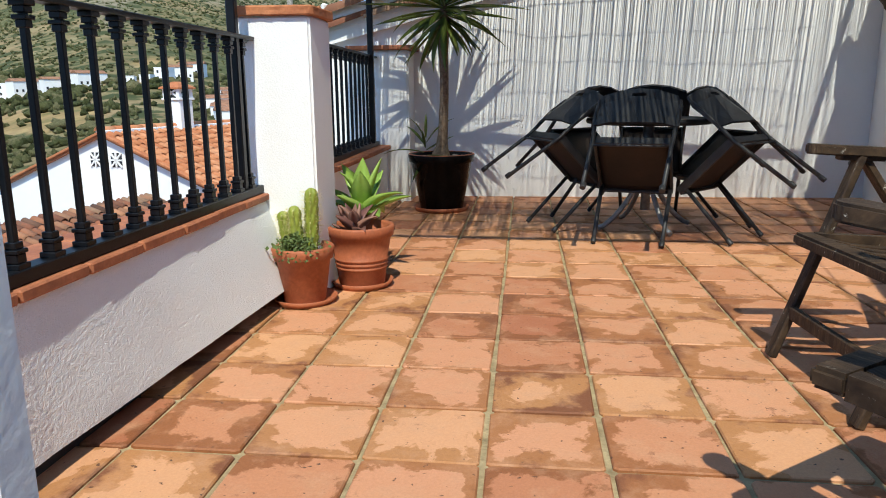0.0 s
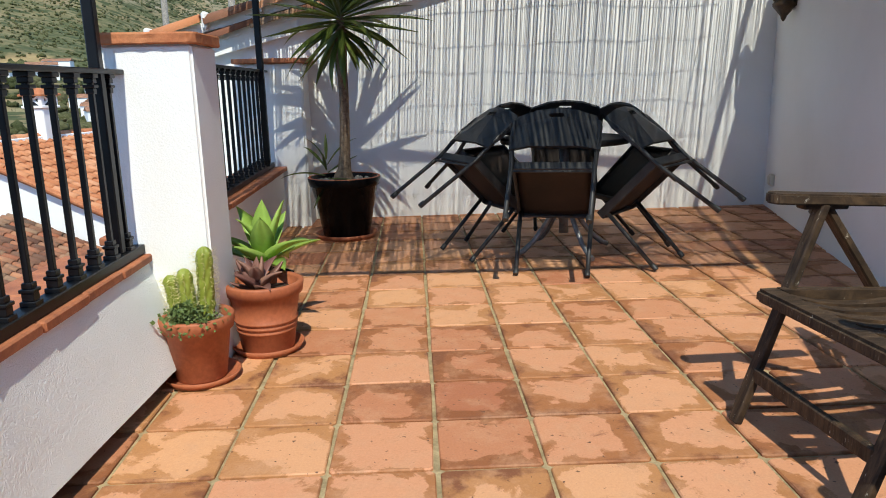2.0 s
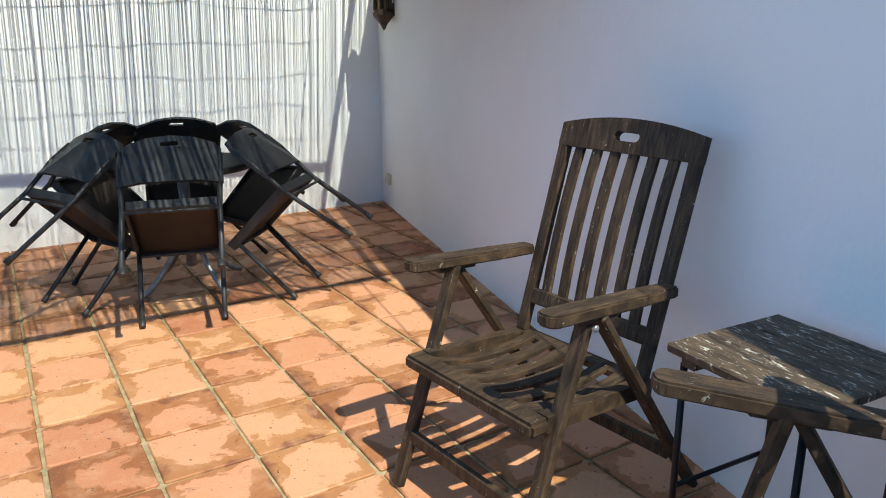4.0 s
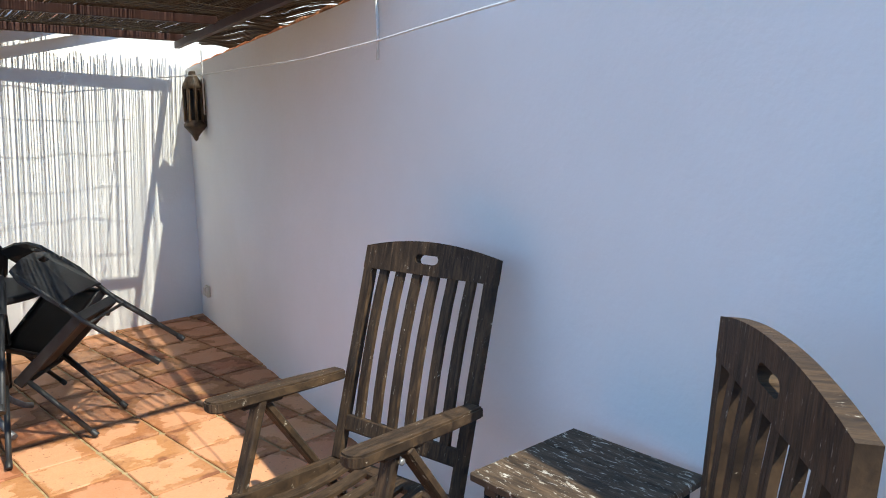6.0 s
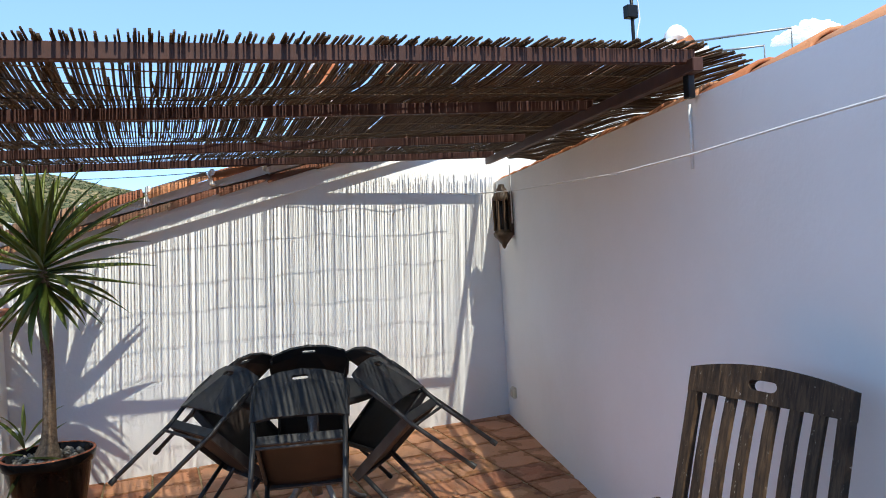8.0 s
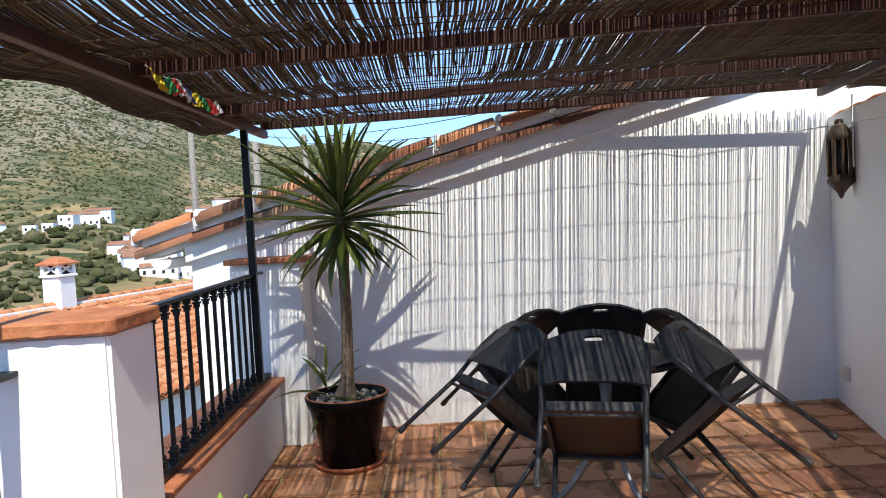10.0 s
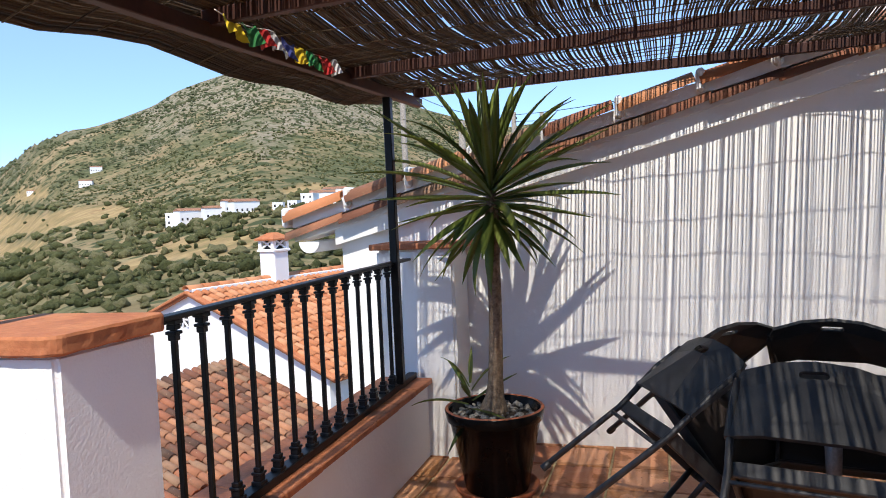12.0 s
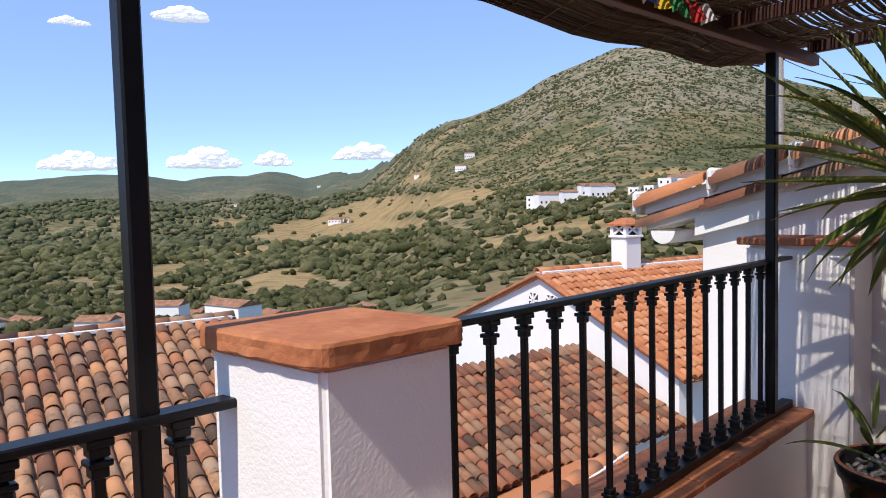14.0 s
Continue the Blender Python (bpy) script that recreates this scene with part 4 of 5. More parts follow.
for i, (az, el) in enumerate(SPOTS + NEAR):
    r = hill_r(az, el - 0.15) if i < len(SPOTS) else 92.0 + (i % 5) * 11
    z = ground_z(az, r) if i < len(SPOTS) else 1.45 + r * math.tan(radians(el)) - 2.8
    src = PROTO[rng_v.randrange(5)] if i < len(SPOTS) else PROTO[(0, 3, 1)[i % 3]]
    sc = (0.55 if el > 2.3 and az < -30 else min(max(r / 420.0, 0.55), 1.1)) if i < len(SPOTS) else 0.5
    m = Matrix.Translation((r * math.sin(radians(az)), r * math.cos(radians(az)), z)) @ pose(0, 0, 0, 0, 0, (-az if i < len(SPOTS) else 12) + rng_v.uniform(-35, 35))
    ob = copy_thing(src, m)
    ob.scale = (sc, sc, sc)
for p in PROTO:
    for o in (*p.children_recursive, p):
        bpy.data.objects.remove(o)


# ---- clouds ----
def cloud_mat():
    n = Nodes("cloud_white_self_lit")
    # pale blue emission stands in for daylight scattered inside the cloud
    n.bsdf.inputs["Emission Color"].default_value = (0.80, 0.87, 1.0, 1.0)
    n.bsdf.inputs["Emission Strength"].default_value = 0.34
    return n.finish((0.75, 0.75, 0.76), 1.0, None, spec=0.0)


CLOUD = cloud_mat()


def cloud(az, el, w, h, seed):
    rng = random.Random(seed)
    bm = bmesh.new()
    R = 4300.0
    c = Vector((R * math.sin(radians(az)), R * math.cos(radians(az)), R * math.tan(radians(el))))
    side = Vector((math.cos(radians(az)), -math.sin(radians(az)), 0))
    for k in range(70):
        u = rng.uniform(-0.62, 0.62)
        t = max(0.12, 1 - (u / 0.7) ** 2)
        rad = rng.uniform(0.20, 0.44) * h * (0.35 + t) * R * 0.0175
        p = c + side * (u * w * R * 0.0175) + Vector((0, 0, rng.random() ** 1.5 * h * t * R * 0.0175 * 0.7))
        tmp = bmesh.new()
        bmesh.ops.create_icosphere(tmp, subdivisions=3, radius=rad)
        for v in tmp.verts:
            v.co *= 1 + 0.35 * noise.noise(v.co / rad * 2.0 + Vector((k * 3.1, seed, 0)))
            v.co.z = v.co.z * 0.75 if v.co.z > 0 else v.co.z * 0.25
            v.co += p
        for f in tmp.faces:
            f.smooth = True
        merge(bm, tmp)
    ob = part("cloud", bm, CLOUD)
    ob["kind"] = "structure"
    return tagged(ob, "small white fair-weather cloud", "cloud", kind="structure")


for i, (az, el, w, h) in enumerate([(-71, 3.4, 5.0, 1.9), (-62.6, 3.5, 5.0, 2.1), (-57.6, 3.6, 2.6, 1.4), (-50.6, 4.0, 4.6, 1.7), (-71.2, 13.2, 2.6, 0.8), (-63.8, 14.0, 4.2, 1.4), (49.8, 12.6, 4.4, 1.8)]):
    cloud(az, el, w * 0.8, h * 0.72, 40 + i)

# ---- verge of the neighbour's roof on the back wall ----
verge = thing("roof_verge", pose(-1.9, back_y(-1.9), 1.3), "double course of terracotta verge tiles bedded in white mortar", "roof edge")
V_AX = Vector((1, 0.0228, 0.256)).normalized()
V_UP = Vector((0, 0, 1))


def at_verge(name, bm, mat, label=""):
    ob = part(name, bm, mat, verge, label)
    ob.matrix_basis = verge.matrix_world.inverted()
    return ob


def verge_strip(x0, x1, z0, z1, y0, y1):
    """A straight strip that follows the slope, from y0 to y1 out of the wall's face."""
    bm = bmesh.new()
    vs = []
    for x in (x0, x1):
        b = gable_z(x)
        for y, z in ((y0, z0), (y1, z0), (y1, z1), (y0, z1)):
            vs.append(bm.verts.new((x, back_y(x) - y, b + z)))
    for a, b, c, d in ((0, 1, 2, 3), (7, 6, 5, 4), (0, 4, 5, 1), (1, 5, 6, 2), (2, 6, 7, 3), (3, 7, 4, 0)):
        bm.faces.new((vs[a], vs[b], vs[c], vs[d]))
    bmesh.ops.recalc_face_normals(bm, faces=bm.faces[:])
    return bm


at_verge("cornice", verge_strip(-1.66, 5.2, -0.10, 0.0, -0.2, 0.055), WHITE, "plastered white cornice")
at_verge("mortar", verge_strip(-1.93, 5.2, 0.0, 0.045, -0.25, 0.075), WHITE, "white mortar bed")
at_verge("mortar", verge_strip(-1.93, 5.2, 0.085, 0.155, -0.25, 0.085), WHITE, "white mortar bed")
at_verge("roof_slab", verge_strip(-1.95, 5.2, 0.06, 0.17, -4.5, -0.25), NEW_TILE_FAR, "tiled roof slope behind the verge")
rng_v = random.Random(5)
for layer, (z0, r, y_off) in enumerate(((0.030, 0.055, 0.075), (0.150, 0.070, 0.075))):
    x = -1.97
    while x < 5.0:
        ln = 0.40 + rng_v.uniform(-0.03, 0.03)
        verts, faces = half_tile(ln, r, r * 0.86)
        zax = Vector((0, -0.25, 1)).normalized()
        yax = V_AX
        xax = yax.cross(zax).normalized()
        zax = xax.cross(yax)
        m = Matrix((xax, yax, zax)).transposed().to_4x4()
        m.translation = (x, back_y(x) - y_off, gable_z(x) + z0)
        m = m @ pose(0, 0, 0, rng_v.uniform(1.0, 3.5), 0, rng_v.uniform(-1, 1))
        me = mesh_from("verge_tile", [m @ Vector(v) for v in verts], faces, True)
        at_verge("verge_tile", me, RED_TILE if (layer == 0 or rng_v.random() < 0.75) else NEW_TILE)
        if layer == 1:
            at_verge("mortar_joint", box(x - 0.02, x + 0.025, back_y(x) - 0.13, back_y(x) + 0.1, gable_z(x) + 0.10, gable_z(x) + 0.225, 0.015), WHITE)
        x += ln * 0.9 if layer == 0 else ln * 1.02

gutter = thing("gutter", pose(-1.775, 3.72, 1.255), "white half-round gutter under the neighbour's eave", "gutter")
gb = bmesh.new()
prev = None
for y in (0.0, 3.5):
    ring = []
    for rr in (0.070, 0.064):
        ring.append([gb.verts.new((rr * math.cos(math.pi + math.pi * k / 10), y, rr * math.sin(math.pi + math.pi * k / 10))) for k in range(11)])
    if prev:
        for q in range(2):
            for k in range(10):
                f = gb.faces.new((prev[q][k], prev[q][k + 1], ring[q][k + 1], ring[q][k]))
                f.smooth = True
    prev = ring
gb.faces.new(prev[0])
part("trough", gb, WHITE, gutter)
part("end_cap", prism([(0.069 * math.cos(math.pi + math.pi * k / 12), 0.069 * math.sin(math.pi + math.pi * k / 12)) for k in range(13)], (1, 0, 0), (0, 0, 1), (0, 0.006, 0), (0, -0.004, 0)), WHITE, gutter)

# ---- coping on the right wall ----
coping = thing("wall_coping", Matrix.Translation((right_x(-3), -3.0, 1.96)), "row of terracotta barrel tiles capping the garden wall", "coping")
y = -3.3
rng_v = random.Random(8)
while y < 4.05:
    ln = 0.46 + rng_v.uniform(-0.02, 0.02)
    verts, faces = half_tile(ln, 0.112, 0.098, 0.016, 8)
    m = Matrix((RN, -RY * -1, Vector((0, 0, 1)))).transposed().to_4x4()
    m.translation = Vector((right_x(y), y, 1.938)) + RN * 0.112
    m = m @ pose(0, 0, 0, -2.2 + rng_v.uniform(-0.6, 0.6), rng_v.uniform(-3, 3), rng_v.uniform(-1.5, 1.5))
    me = mesh_from("coping_tile", [m @ Vector(v) for v in verts], faces, True)
    ob = part("coping_tile", me, NEW_TILE, coping)
    ob.matrix_basis = coping.matrix_world.inverted()
    y += 0.33

# ---- small fittings ----
line = part("clothes_line", tube([(2.29, 3.935, 1.891), (2.15, 3.1, 1.81), (1.97, 2.07, 1.748), (1.758, 0.845, 1.705), (1.662, 0.288, 1.709), (1.582, -0.176, 1.724), (1.51, -0.596, 1.734), (1.427, -1.076, 1.764), (1.36, -1.50, 1.80)], 0.0032, 6), CORD)
tagged(line, "white clothes line strung along the garden wall", "clothes line")
pipe = part("conduit", tube([(1.975, 0.66, 1.94), (1.972, 0.66, 1.70)], 0.006, 8), CORD)
tagged(pipe, "thin white conduit on the garden wall", "pipe")
wire = part("cable", tube([(2.655, 3.42, 2.05), (2.652, 3.42, 1.60)], 0.005, 6), CORD)
tagged(wire, "thin pale cable above the lantern", "cable")
sock = thing("wall_socket", Matrix.Translation((right_x(3.72) - 0.002, 3.72, 0.24)) @ pose(0, 0, 0, 0, 0, -14), "ivory outdoor wall socket", "socket")
part("plate", box(-0.03, 0.0, -0.035, 0.035, -0.045, 0.045, 0.006), SOCKET, sock)
part("flap", box(-0.042, -0.03, -0.028, 0.028, -0.035, 0.035, 0.006), SOCKET, sock)

lantern = thing("wall_lantern", Matrix.Translation((right_x(3.52) - 0.075, 3.52, 1.66)) @ pose(0, 0, 0, 0, 0, -14), "dark openwork wall lantern with a pointed foot", "lantern")
part("body", lathe([(0.004, -0.25), (0.016, -0.235), (0.022, -0.215), (0.055, -0.175), (0.078, -0.15), (0.082, -0.13), (0.070, -0.12), (0.068, -0.10)], 8), LANTERN_WOOD, lantern)
part("roof", lathe([(0.070, 0.12), (0.078, 0.135), (0.070, 0.16), (0.048, 0.20), (0.030, 0.225), (0.022, 0.25), (0.004, 0.238)], 8), LANTERN_WOOD, lantern)
for k in range(8):
    a = 2 * math.pi * k / 8
    part("bar", bar((0.066 * math.cos(a), 0.066 * math.sin(a), -0.11), (0.066 * math.cos(a), 0.066 * math.sin(a), 0.13), 0.022, 0.014, 0.003), LANTERN_WOOD, lantern)
part("inner", lathe([(0.030, -0.11), (0.035, 0.0), (0.03, 0.12)], 10), DARK, lantern)
part("wall_plate", box(0.068, 0.08, -0.05, 0.05, -0.15, 0.20, 0.004), LANTERN_WOOD, lantern)


# ---- weathered reclining chair ----
def slat_bm(a, b, w, t, bow=0.0, n=5):
    """A board from a to b, w wide (x) and t thick, bowed upwards by bow."""
    bm = bmesh.new()
    a, b = Vector(a), Vector(b)
    d = (b - a).normalized()
    up = Vector((1, 0, 0)).cross(d)
    if up.z < 0:
        up = -up
    rings = []
    for i in range(n + 1):
        s = i / n
        p = a.lerp(b, s) + up * (bow * 4 * s * (s - 1))
        rings.append([bm.verts.new(p + Vector((sx * w / 2, 0, 0)) + up * sz * t / 2) for sx, sz in ((-1, -1), (1, -1), (1, 1), (-1, 1))])
    for r0, r1 in zip(rings, rings[1:]):
        for k in range(4):
            bm.faces.new((r0[k], r0[(k + 1) % 4], r1[(k + 1) % 4], r1[k]))
    bm.faces.new(rings[0][::-1])
    bm.faces.new(rings[-1])
    bmesh.ops.bevel(bm, geom=[e for e in bm.edges if len(e.link_faces) == 2 and e.calc_face_angle() > 0.8], offset=0.003, segments=1, affect="EDGES")
    bmesh.ops.recalc_face_normals(bm, faces=bm.faces[:])
    return bm


def arm_bm(x, z):
    out = []
    for k in range(7):
        a = math.pi * k / 6
        out.append((0.034 * math.cos(a), 0.0 + 0.034 * math.sin(a) * 0.8))
    out += [(-0.034, -0.30), (-0.026, -0.46), (0.026, -0.46), (0.034, -0.30)]
    bm = prism([(x + u, w) for u, w in out], (1, 0, 0), (0, 1, 0.06), (0, 0, 0.032), (0, -0.035, z - 0.032))
    bmesh.ops.bevel(bm, geom=bm.edges[:], offset=0.005, segments=2, affect="EDGES")
    return bm


def recliner(m, label, lean=-0.63, foot=0.05, apex=-0.18):
    root = thing("reclining_chair", m, label, "chair", "wooden garden chairs")
    seat_z = 0.42
    part("front_board", box(-0.268, 0.268, -0.055, 0.012, seat_z - 0.040, seat_z, 0.009, seg=2), WOOD, root)
    part("rear_board", box(-0.25, 0.25, -0.47, -0.42, seat_z - 0.05, seat_z - 0.022, 0.006), WOOD, root)
    for sx in (-1, 1):
        part("seat_rail", slat_bm((sx * 0.243, -0.05, seat_z - 0.022), (sx * 0.243, -0.46, seat_z - 0.045), 0.036, 0.045), WOOD, root)
    for i in range(6):
        x = -0.185 + i * 0.074
        part("seat_slat", slat_bm((x, -0.05, seat_z - 0.010), (x, -0.44, seat_z - 0.026), 0.043, 0.012, 0.024), WOOD, root)
    lo, hi = Vector((0, -0.44, 0.40)), Vector((0, lean, 1.040 + (lean + 0.63) * 0.25))
    along = (hi - lo).normalized()
    for sx in (-1, 1):
        part("back_stile", slat_bm(lo + Vector((sx * 0.238, 0, 0)), hi + Vector((sx * 0.240, 0, 0)), 0.034, 0.026), WOOD, root)
    part("back_cross_rail", bar(lo + along * 0.115 + Vector((-0.222, 0, 0)), lo + along * 0.115 + Vector((0.222, 0, 0)), 0.026, 0.05, 0.004, up=tuple(along)), WOOD, root)
    for i in range(6):
        x = -0.172 + i * 0.069
        part("back_slat", slat_bm(lo + along * 0.135 + Vector((x, 0, 0)), hi - along * 0.045 + Vector((x, 0, 0)), 0.032, 0.014, -0.012), WOOD, root)
    # head rail: arched top, with a hand hole
    top, hole = [], []
    for k in range(15):
        u = -0.258 + 0.516 * k / 14
        top.append((u, 0.030 * (1 - (u / 0.258) ** 2) + 0.012))
    outer = [(-0.258, -0.060), (0.258, -0.060)] + top[::-1]
    hb = bmesh.new()
    nrm = Vector((1, 0, 0)).cross(along)
    holes = []
    for k in range(16):
        a = 2 * math.pi * k / 16
        holes.append(((0.028 if math.cos(a) > 0 else -0.028) + 0.018 * math.cos(a), -0.012 + 0.015 * math.sin(a)))
    fronts = []
    for off in (-0.014, 0.014):
        vo = [hb.verts.new(hi + Vector((u, 0, 0)) + along * w + nrm * off) for u, w in outer]
        vi = [hb.verts.new(hi + Vector((u, 0, 0)) + along * w + nrm * off) for u, w in holes]
        es = [hb.edges.new((vs[i], vs[(i + 1) % len(vs)])) for vs in (vo, vi) for i in range(len(vs))]
        bmesh.ops.triangle_fill(hb, edges=es, use_beauty=True)
        fronts.append((vo, vi))
    for q in range(2):
        a, b = fronts[0][q], fronts[1][q]
        for i in range(len(a)):
            k = (i + 1) % len(a)
            hb.faces.new((a[i], a[k], b[k], b[i]))
    bmesh.ops.recalc_face_normals(hb, faces=hb.faces[:])
    part("head_rail", hb, WOOD, root, "arched head rail with a hand hole")
    for sx in (-1, 1):
        part("armrest", arm_bm(sx * 0.272, 0.70), WOOD, root)
        part("leg", bar((sx * 0.262, foot, 0.0), (sx * 0.262, apex + 0.005, 0.665), 0.026, 0.045, 0.005, up=(1, 0, 0)), WOOD, root)
        part("leg", bar((sx * 0.284, -0.66, 0.0), (sx * 0.284, apex - 0.01, 0.66), 0.024, 0.045, 0.005, up=(1, 0, 0)), WOOD, root)
        part("arm_bracket", bar((sx * 0.272, apex - 0.07, 0.655), (sx * 0.272, apex + 0.07, 0.660), 0.045, 0.022, 0.004), WOOD, root)
        for yy, zz in ((apex + 0.014, 0.635), (apex - 0.028, 0.632)):
            part("bolt", lathe([(0.009, 0.0), (0.009, 0.004), (0.004, 0.006)], 10), GREY_METAL, root).matrix_basis = pose(sx * 0.297, yy, zz, 0, 90 * sx, 0)
    part("stretcher", bar((-0.25, foot - 0.05, 0.155), (0.25, foot - 0.05, 0.155), 0.022, 0.045, 0.004), WOOD, root)
    part("stretcher", bar((-0.272, -0.55, 0.14), (0.272, -0.55, 0.14), 0.022, 0.04, 0.004), WOOD, root)
    return root


recliner(pose(0.985, -0.045, 0, 0, 0, 95.5), "weathered slatted wooden recliner beside the white wall")
recliner(pose(0.78, -0.82, 0, 0, 0, 38.0), "weathered slatted wooden recliner beside the small table", -0.49, -0.10, -0.25)

# ---- small side table ----
table = thing("side_table", pose(1.392, -0.70, 0, 0, 0, -4), "small side table with a flaking slatted wooden top", "table")
for i in range(3):
    x = -0.184 + i * 0.123
    part("top_board", box(x, x + 0.121, -0.184, 0.184, 0.632, 0.654, 0.004), WOOD_TOP, table)
for sy in (-1, 1):
    part("batten", box(-0.172, 0.172, sy * 0.13 - 0.02, sy * 0.13 + 0.02, 0.608, 0.632, 0.003), WOOD_TOP, table)
for sx in (-1, 1):
    for sy in (-1, 1):
        part("leg", tube([(sx * 0.160, sy * 0.15, 0.612), (sx * 0.160, sy * 0.15, 0.001)], 0.008, 8), IRON, table)
    part("foot_rail", tube([(sx * 0.160, -0.15, 0.12), (sx * 0.160, 0.15, 0.12)], 0.006, 6), IRON, table)
part("cross_rail", tube([(-0.160, 0.15, 0.30), (0.160, 0.15, 0.30)], 0.006, 6), IRON, table)


# ---- round table with folding chairs tipped against it ----
TC = Vector((0.86, 2.54, 0))
rt = thing("round_table", Matrix.Translation(TC), "round dark resin table under the tipped chairs", "table")
part("tabletop", lathe([(0.01, 0.665), (0.36, 0.665), (0.385, 0.670), (0.39, 0.685), (0.385, 0.70), (0.36, 0.703), (0.01, 0.703)], 40), PLASTIC, rt)
part("column", lathe([(0.03, 0.12), (0.026, 0.4), (0.035, 0.665)], 14), GREY_METAL, rt)
for k in range(4):
    a = math.radians(k * 90 - 70)
    pts = [(0.02 * math.cos(a), 0.02 * math.sin(a), 0.32)] + [((0.05 + 0.27 * q) * math.cos(a), (0.05 + 0.27 * q) * math.sin(a), 0.28 * (1 - q) ** 1.6 + 0.018) for q in (0.15, 0.35, 0.6, 0.85, 1.0)]
    part("leg", tube(pts, 0.016, 8), GREY_METAL, rt, "curved grey leg")


def folding_chair():
    root = thing("folding_chair", Matrix.Identity(4), "black resin folding chair tipped forward against the round table", "chair", "chairs tipped against the table")
    w = 0.185
    # seat: shallow tray with a folded rim
    sb = bmesh.new()
    nx, ny = 8, 8
    grid = [[sb.verts.new((-0.20 + 0.40 * i / nx, 0.015 - 0.42 * j / ny, 0.445 - 0.018 * j / ny - 0.012 * (1 - (2 * i / nx - 1) ** 2))) for i in range(nx + 1)] for j in range(ny + 1)]
    for j in range(ny):
        for i in range(nx):
            sb.faces.new((grid[j][i], grid[j + 1][i], grid[j + 1][i + 1], grid[j][i + 1])).smooth = True
    r = bmesh.ops.extrude_face_region(sb, geom=sb.faces[:])
    for v in r["geom"]:
        if isinstance(v, bmesh.types.BMVert):
            v.co.z -= 0.010
    bmesh.ops.recalc_face_normals(sb, faces=sb.faces[:])
    part("seat", sb, PLASTIC_UNDER, root, "dusty brown-black seat")
    rim = bmesh.new()
    for a, b in (((-0.205, 0.02, 0.432), (0.205, 0.02, 0.432)), ((-0.205, -0.41, 0.414), (0.205, -0.41, 0.414)), ((-0.205, 0.02, 0.432), (-0.205, -0.41, 0.414)), ((0.205, 0.02, 0.432), (0.205, -0.41, 0.414))):
        bar(a, b, 0.016, 0.05, 0.004, rim)
    part("seat_rim", rim, PLASTIC, root)
    # curved backrest with a hand slot
    outer = [(-0.240, -0.065), (-0.13, -0.073), (0.13, -0.073), (0.240, -0.065), (0.246, 0.13), (0.215, 0.205), (0.11, 0.224), (0.0, 0.229), (-0.11, 0.224), (-0.215, 0.205), (-0.246, 0.13)]
    slot = []
    for k in range(12):
        a = 2 * math.pi * k / 12
        slot.append(((0.026 if math.cos(a) > 0 else -0.026) + 0.017 * math.cos(a), 0.170 + 0.017 * math.sin(a)))
    bb = bmesh.new()
    base, ax = Vector((0, -0.405, 0.575)), Vector((0, 0.12, 1)).normalized()
    nv = Vector((0, -1, 0.12)).normalized()
    sides = []
    for off in (0.0, 0.014):
        loops = []
        for loop in (outer, slot):
            loops.append([bb.verts.new(base + Vector((u, 0, 0)) + ax * z + nv * (off + 0.05 * (1 - (u / 0.246) ** 2))) for u, z in loop])
        es = [bb.edges.new((vs[i], vs[(i + 1) % len(vs)])) for vs in loops for i in range(len(vs))]
        bmesh.ops.triangle_fill(bb, edges=es, use_beauty=True)
        sides.append(loops)
    for q in range(2):
        a, b = sides[0][q], sides[1][q]
        for i in range(len(a)):
            k = (i + 1) % len(a)
            bb.faces.new((a[i], a[k], b[k], b[i]))
    bmesh.ops.recalc_face_normals(bb, faces=bb.faces[:])
    part("backrest", bb, PLASTIC, root, "black curved backrest with a hand slot")
    for sx in (-1, 1):
        part("rear_leg", tube([(sx * 0.205, -0.48, 0.0), (sx * 0.215, -0.42, 0.40), (sx * 0.230, -0.418, 0.62), (sx * 0.228, -0.400, 0.745)], 0.0125, 8), PLASTIC, root)
        part("front_leg", tube([(sx * 0.19, 0.0, 0.0), (sx * 0.20, -0.02, 0.425)], 0.0125, 8), PLASTIC, root)
        part("foot", lathe([(0.014, 0.0), (0.015, 0.004), (0.015, 0.035), (0.012, 0.038)], 10), PLASTIC, root).matrix_basis = pose(sx * 0.19, 0, 0, 3, 0, 0)
        part("foot", lathe([(0.014, 0.0), (0.015, 0.004), (0.015, 0.035), (0.012, 0.038)], 10), PLASTIC, root).matrix_basis = pose(sx * 0.20, -0.48, 0, -8, 0, 0)
    part("spreader", tube([(-0.205, -0.43, 0.36), (0.205, -0.43, 0.36)], 0.008, 6), PLASTIC, root)
    return root


proto = folding_chair()
TIPPED = [((0.67, 1.93), (0.26, 0.965), 48), ((1.38, 2.115), (-0.75, 0.66), 48), ((0.19, 2.475), (0.91, 0.41), 48), ((1.47, 2.74), (-0.95, -0.31), 45), ((0.98, 3.14), (-0.19, -0.98), 42), ((0.42, 3.02), (0.68, -0.73), 43)]
for (x, y), (fx, fy), tip in TIPPED:
    yaw = math.degrees(math.atan2(-fx, fy))
    copy_thing(proto, pose(x, y, 0.012, 0, 0, yaw) @ pose(0, 0, 0, -tip, 0, 0))
for o in (*proto.children_recursive, proto):
    bpy.data.objects.remove(o)


